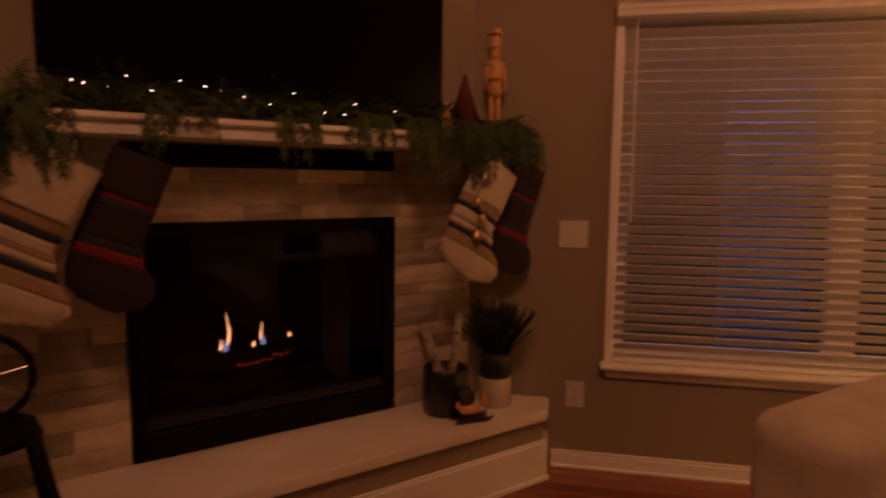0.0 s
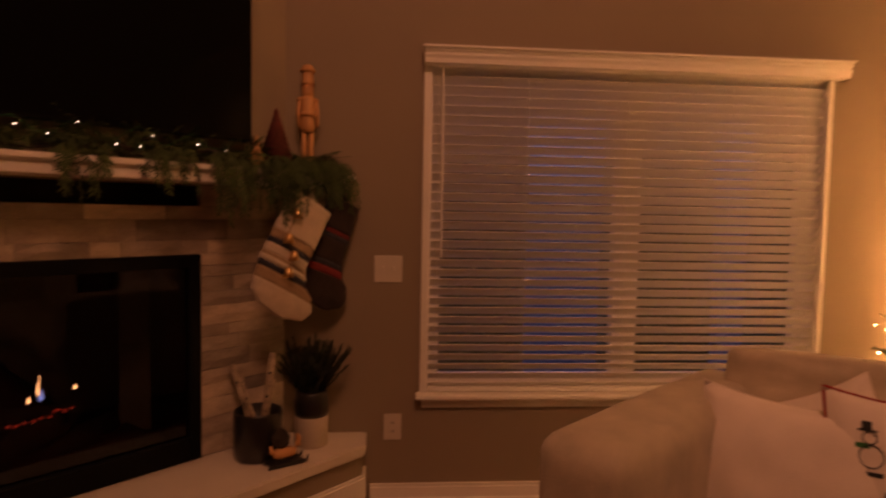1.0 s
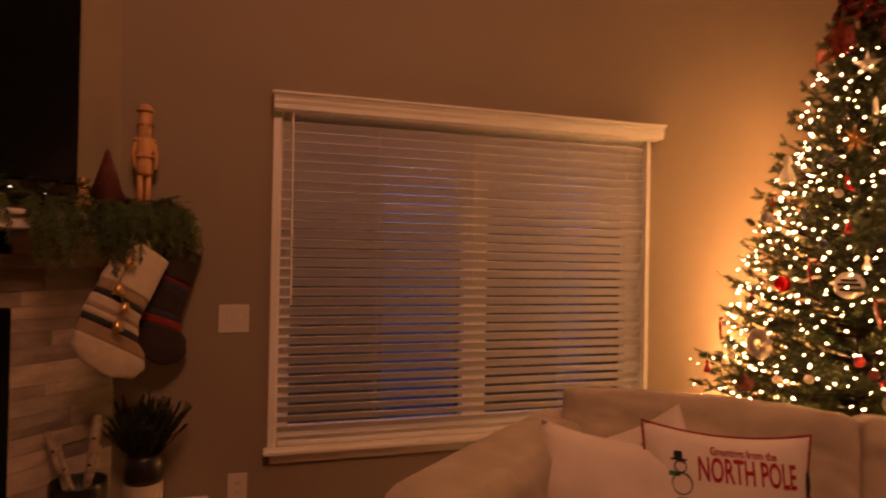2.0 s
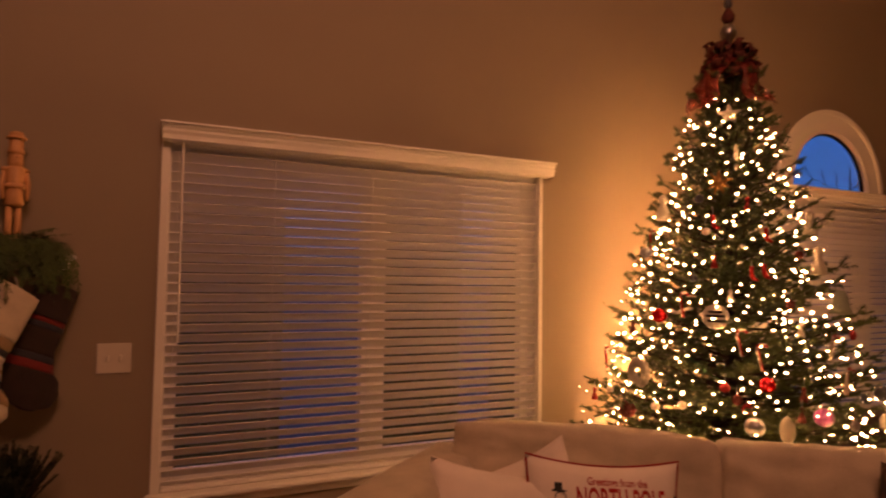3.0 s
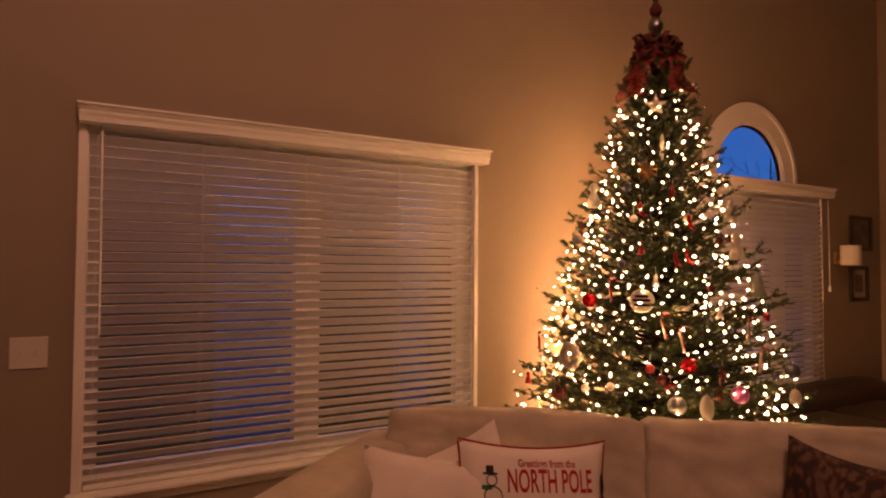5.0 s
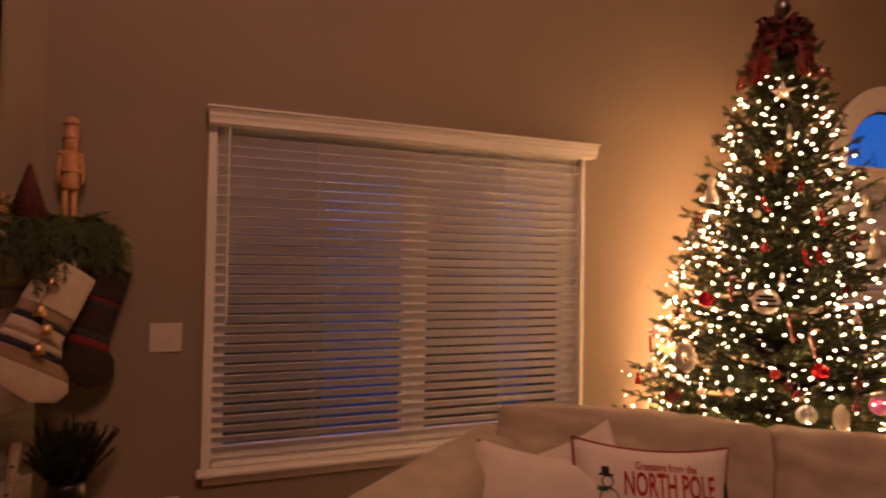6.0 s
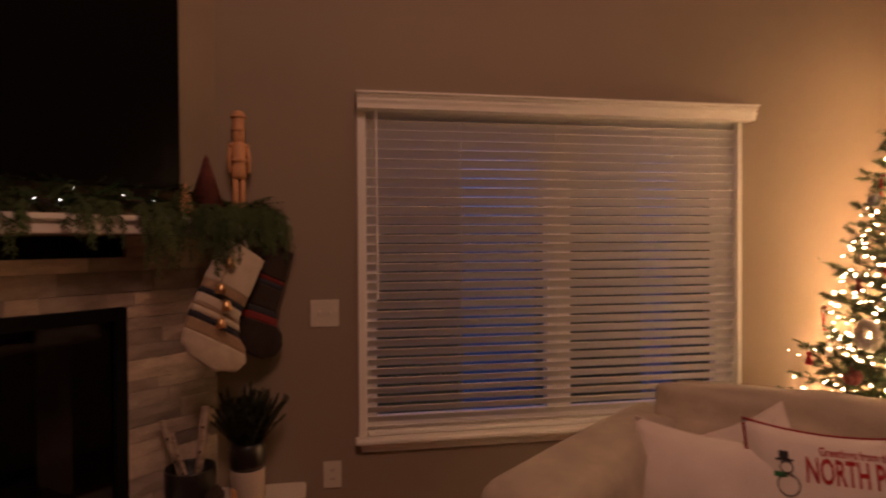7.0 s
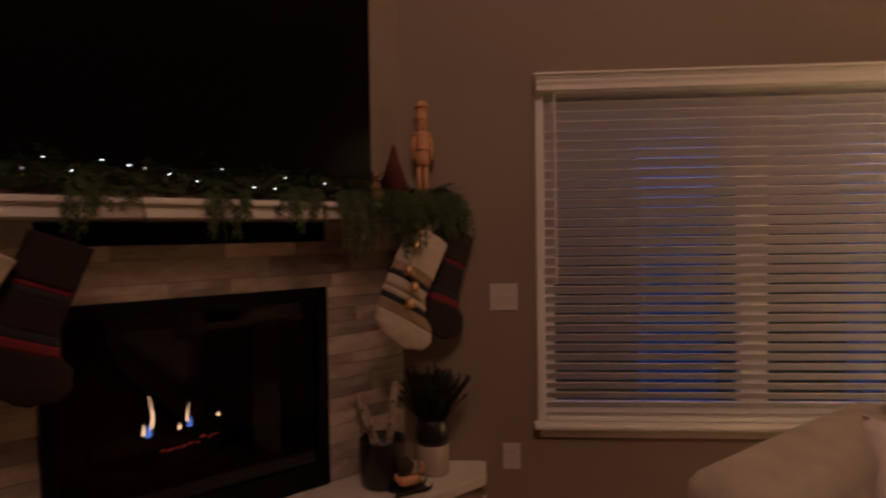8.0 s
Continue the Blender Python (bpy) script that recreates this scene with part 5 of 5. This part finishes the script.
nut = tagged(new("nutcracker_figure", finish("nutcracker_figure", figure(), M_PINE, True)), "tall pale carved wooden nutcracker standing on the mantel", "figurine")
nut.matrix_world = DIAG @ pose(0.412, -0.125, 1.468, 0, 0, -25) @ Matrix.Diagonal((0.86, 0.86, 1.02, 1))
cone = thing("cone_tree", "small rust-red bristle cone tree on the mantel", "ornament", DIAG @ pose(0.262, -0.12, 1.468))
part("foot", lathe([(0.02, 0), (0.022, 0.012), (0.006, 0.016), (0.006, 0.04)], 14), M_PINE, cone)
tiers = [(0.006, 0.035)]
for i in range(9):
    tiers += [(0.074 - i * 0.0076, 0.04 + i * 0.022), (0.058 - i * 0.0060, 0.060 + i * 0.022)]
part("bristles", lathe(tiers + [(0.002, 0.252)], 22), M_RUST, cone, smooth=True)
cone2 = thing("cone_tree", "small pale wooden cone tree on the mantel", "ornament", DIAG @ pose(0.165, -0.13, 1.468))
part("body", lathe([(0.032, 0), (0.034, 0.01), (0.018, 0.08), (0.002, 0.135)], 16), M_PINE, cone2, smooth=True)

# ---- on the hearth ----
HZ = 0.316
pot = thing("black_pot", "charcoal glazed pot holding birch sticks on the hearth", "pot", pose(-0.455, 2.425, HZ))
part("vessel", lathe([(0.080, 0), (0.088, 0.006), (0.093, 0.05), (0.094, 0.185), (0.091, 0.192), (0.087, 0.186), (0.085, 0.03), (0.001, 0.028)], 36), M_POT, pot, smooth=True)
sticks = [((0.0, 0.03), (0.050, 0.035), 0.38, 0.017), ((0.0, -0.01), (-0.105, 0.01), 0.34, 0.013), ((0.02, -0.03), (-0.055, -0.02), 0.27, 0.009), ((-0.02, 0.0), (0.055, 0.045), 0.27, 0.008), ((-0.03, 0.04), (-0.075, 0.06), 0.26, 0.009)]
for (x0, y0), (x1, y1), h, r in sticks:
    st = thing("birch_stick", "pale birch stick standing in a black pot", "stick", pose(-0.455, 2.425, HZ + 0.029), group="birch sticks")
    bm = tube(bmesh.new(), [(x0, y0, 0), ((x0 + x1) / 2 + 0.006, (y0 + y1) / 2, h * 0.5), (x1, y1, h)], [r, r * 0.95, r * 0.85], 12)
    part("bark", bm, M_BIRCH, st, smooth=True)
    for q in (0.3, 0.55, 0.8):
        c = (x0 + (x1 - x0) * q, y0 + (y1 - y0) * q)
        part("knot", lathe([(0.001, -0.006), (r * 0.5, 0), (0.001, 0.006)], 8, pose(c[0] + 0.003, c[1] - r * 0.8, h * q, 0, 0, 0)), M_LOG, st)

crock = thing("plant_crock", "two-tone stoneware crock with a dark glossy rim", "pot", pose(-0.262, 2.555, HZ))
part("lower_body", lathe([(0.062, 0), (0.068, 0.006), (0.070, 0.125), (0.068, 0.128)], 32), M_CROCK, crock, smooth=True)
part("upper_body", lathe([(0.068, 0.1285), (0.072, 0.15), (0.074, 0.185), (0.066, 0.225), (0.058, 0.236), (0.054, 0.232), (0.054, 0.20), (0.001, 0.195)], 32), M_POT, crock, smooth=True)
plant = thing("evergreen_plant", "bushy dark evergreen sprigs filling a crock", "plant", pose(-0.262, 2.555, HZ + 0.195))
pv, pf = [], []
pr = random.Random(3)
wood_b = bmesh.new()
for k in range(115):
    a, spread = pr.uniform(0, 6.283), pr.random() ** 0.6
    top = Vector((math.cos(a) * 0.160 * spread + 0.01, math.sin(a) * 0.11 * spread - 0.02, 0.185 + 0.11 * pr.random() - 0.06 * spread))
    base = Vector((math.cos(a) * 0.02, math.sin(a) * 0.02, 0.0))
    tube(wood_b, [base, base.lerp(top, 0.5) + Vector((0, 0, 0.02)), top], [0.0025, 0.002, 0.001], 4)
    d = (top - base).normalized()
    for i in range(130):
        t = 0.18 + 0.82 * pr.random()
        c = base.lerp(top, t)
        o = Vector((pr.uniform(-1, 1), pr.uniform(-1, 1), pr.uniform(-0.2, 1))).normalized()
        e = c + (o * 0.8 + d * 0.7).normalized() * pr.uniform(0.011, 0.023)
        s = d.cross(o).normalized() * 0.0024
        n = len(pv)
        pv.extend((c - s, c + s, e))
        pf.append((n, n + 1, n + 2))
part("stem", wood_b, M_BARK, plant)
raw("foliage", pv, pf, M_BOXWOOD, plant)

deco = thing("carved_ornament", "small carved wooden ornament on a black sled base", "ornament", pose(-0.335, 2.345, HZ, 0, 0, 32))
part("sled", boxes(((-0.068, -0.034, 0.010), (0.068, 0.034, 0.018)), bevel=0.003), M_POT, deco)
for y in (-0.028, 0.028):
    part("runner", tube(bmesh.new(), [(-0.075, y, 0.006), (0.06, y, 0.005), (0.08, y, 0.016), (0.083, y, 0.03)], 0.005, 8), M_POT, deco)
bm = soft_box((0.085, 0.040, 0.034), 0.012, 0.003, 6, 0.002, pose(-0.002, 0, 0.048))
tube(bm, [(0.034, 0, 0.05), (0.052, 0, 0.068), (0.056, 0, 0.098), (0.046, 0, 0.112)], [0.016, 0.013, 0.010, 0.006], 10)
tube(bm, [(-0.036, 0, 0.05), (-0.054, 0, 0.062), (-0.058, 0, 0.082)], [0.014, 0.010, 0.006], 10)
part("carving", bm, M_PINE, deco, smooth=True)
part("pedestal", boxes(((-0.022, -0.012, 0.0185), (0.022, 0.012, 0.034)), bevel=0.003), M_BARK, deco)
part("greenery", lathe([(0.004, 0.06), (0.032, 0.08), (0.036, 0.11), (0.012, 0.14)], 9, pose(-0.012, 0.012, 0)), M_BARK, deco)

# black lantern with a round spoked head, on the hearth's far end
lan = thing("iron_lantern", "black iron lantern with a round spoked head on the hearth", "lantern", DIAG @ pose(-1.375, -0.285, HZ + 0.012))
for sx in (-1, 1):
    for sy in (-1, 1):
        part("post", tube(bmesh.new(), [(sx * 0.15, sy * 0.10, 0), (sx * 0.125, sy * 0.085, 0.14), (sx * 0.10, sy * 0.07, 0.285), (sx * 0.06, sy * 0.04, 0.315)], [0.018, 0.017, 0.016, 0.015], 10), M_BLACK, lan, smooth=True)
part("base_plate", boxes(((-0.16, -0.11, 0.0), (0.16, 0.11, 0.016)), bevel=0.004), M_BLACK, lan)
part("shoulder", lathe([(0.13, 0.27), (0.12, 0.30), (0.075, 0.325), (0.02, 0.335)], 28), M_BLACK, lan, smooth=True)
part("candle", lathe([(0.034, 0.0165), (0.035, 0.10), (0.030, 0.103), (0.001, 0.100)], 24), M_CROCK, lan, smooth=True)
ring = [(0.115 * math.cos(i * math.pi / 20), 0, 0.435 + 0.115 * math.sin(i * math.pi / 20)) for i in range(41)]
part("wheel_rim", tube(bmesh.new(), ring, 0.010, 10), M_BLACK, lan, smooth=True)
for i in range(8):
    a = i * math.pi / 4 + 0.2
    part("spoke", tube(bmesh.new(), [(0.018 * math.cos(a), 0, 0.435 + 0.018 * math.sin(a)), (0.11 * math.cos(a), 0, 0.435 + 0.11 * math.sin(a))], 0.0032, 6), M_CHROME, lan)
part("hub", lathe([(0.018, -0.012), (0.02, 0), (0.018, 0.012)], 16, pose(0, 0, 0.435, 90)), M_BLACK, lan)

# ---- floor boards ----
def board_mesh(ln, w):
    bm = bmesh.new()
    box(bm, (0, 0, -0.012), (ln, w, 0.0), 0.0)
    es = [e for e in bm.edges if all(v.co.z > -0.001 for v in e.verts)]
    bmesh.ops.bevel(bm, geom=es, offset=0.0012, segments=1, affect="EDGES")
    return finish("plank", bm, M_FLOOR, False)


BW = 0.083
lengths = {ln: board_mesh(ln - 0.0015, BW - 0.0015) for ln in (0.7, 1.0, 1.3, 1.6)}
fr = random.Random(2)
rest_v, rest_f = [], []
y = WY - BW
row = 0
while y > SOUTH:
    x = WEST
    while x < EAST - 0.02:
        ln = min(fr.choice((0.7, 1.0, 1.3, 1.6)), EAST - x)
        if y > 0.2 and x < 3.2 and row < 30 and ln in lengths:
            piece("plank", lengths[ln], floor, pose(x, y, 0.0))
        else:
            n = len(rest_v)
            x1, y1 = x + ln - 0.0015, y + BW - 0.0015
            rest_v += [(x, y, -0.012), (x1, y, -0.012), (x1, y1, -0.012), (x, y1, -0.012), (x, y, 0), (x1, y, 0), (x1, y1, 0), (x, y1, 0)]
            rest_f += [(n, n + 1, n + 5, n + 4), (n + 1, n + 2, n + 6, n + 5), (n + 2, n + 3, n + 7, n + 6), (n + 3, n, n + 4, n + 7), (n + 4, n + 5, n + 6, n + 7)]
        x += ln
    y -= BW
    row += 1
tagged(raw("plank_field", rest_v, rest_f, M_FLOOR, floor), kind="stuff")
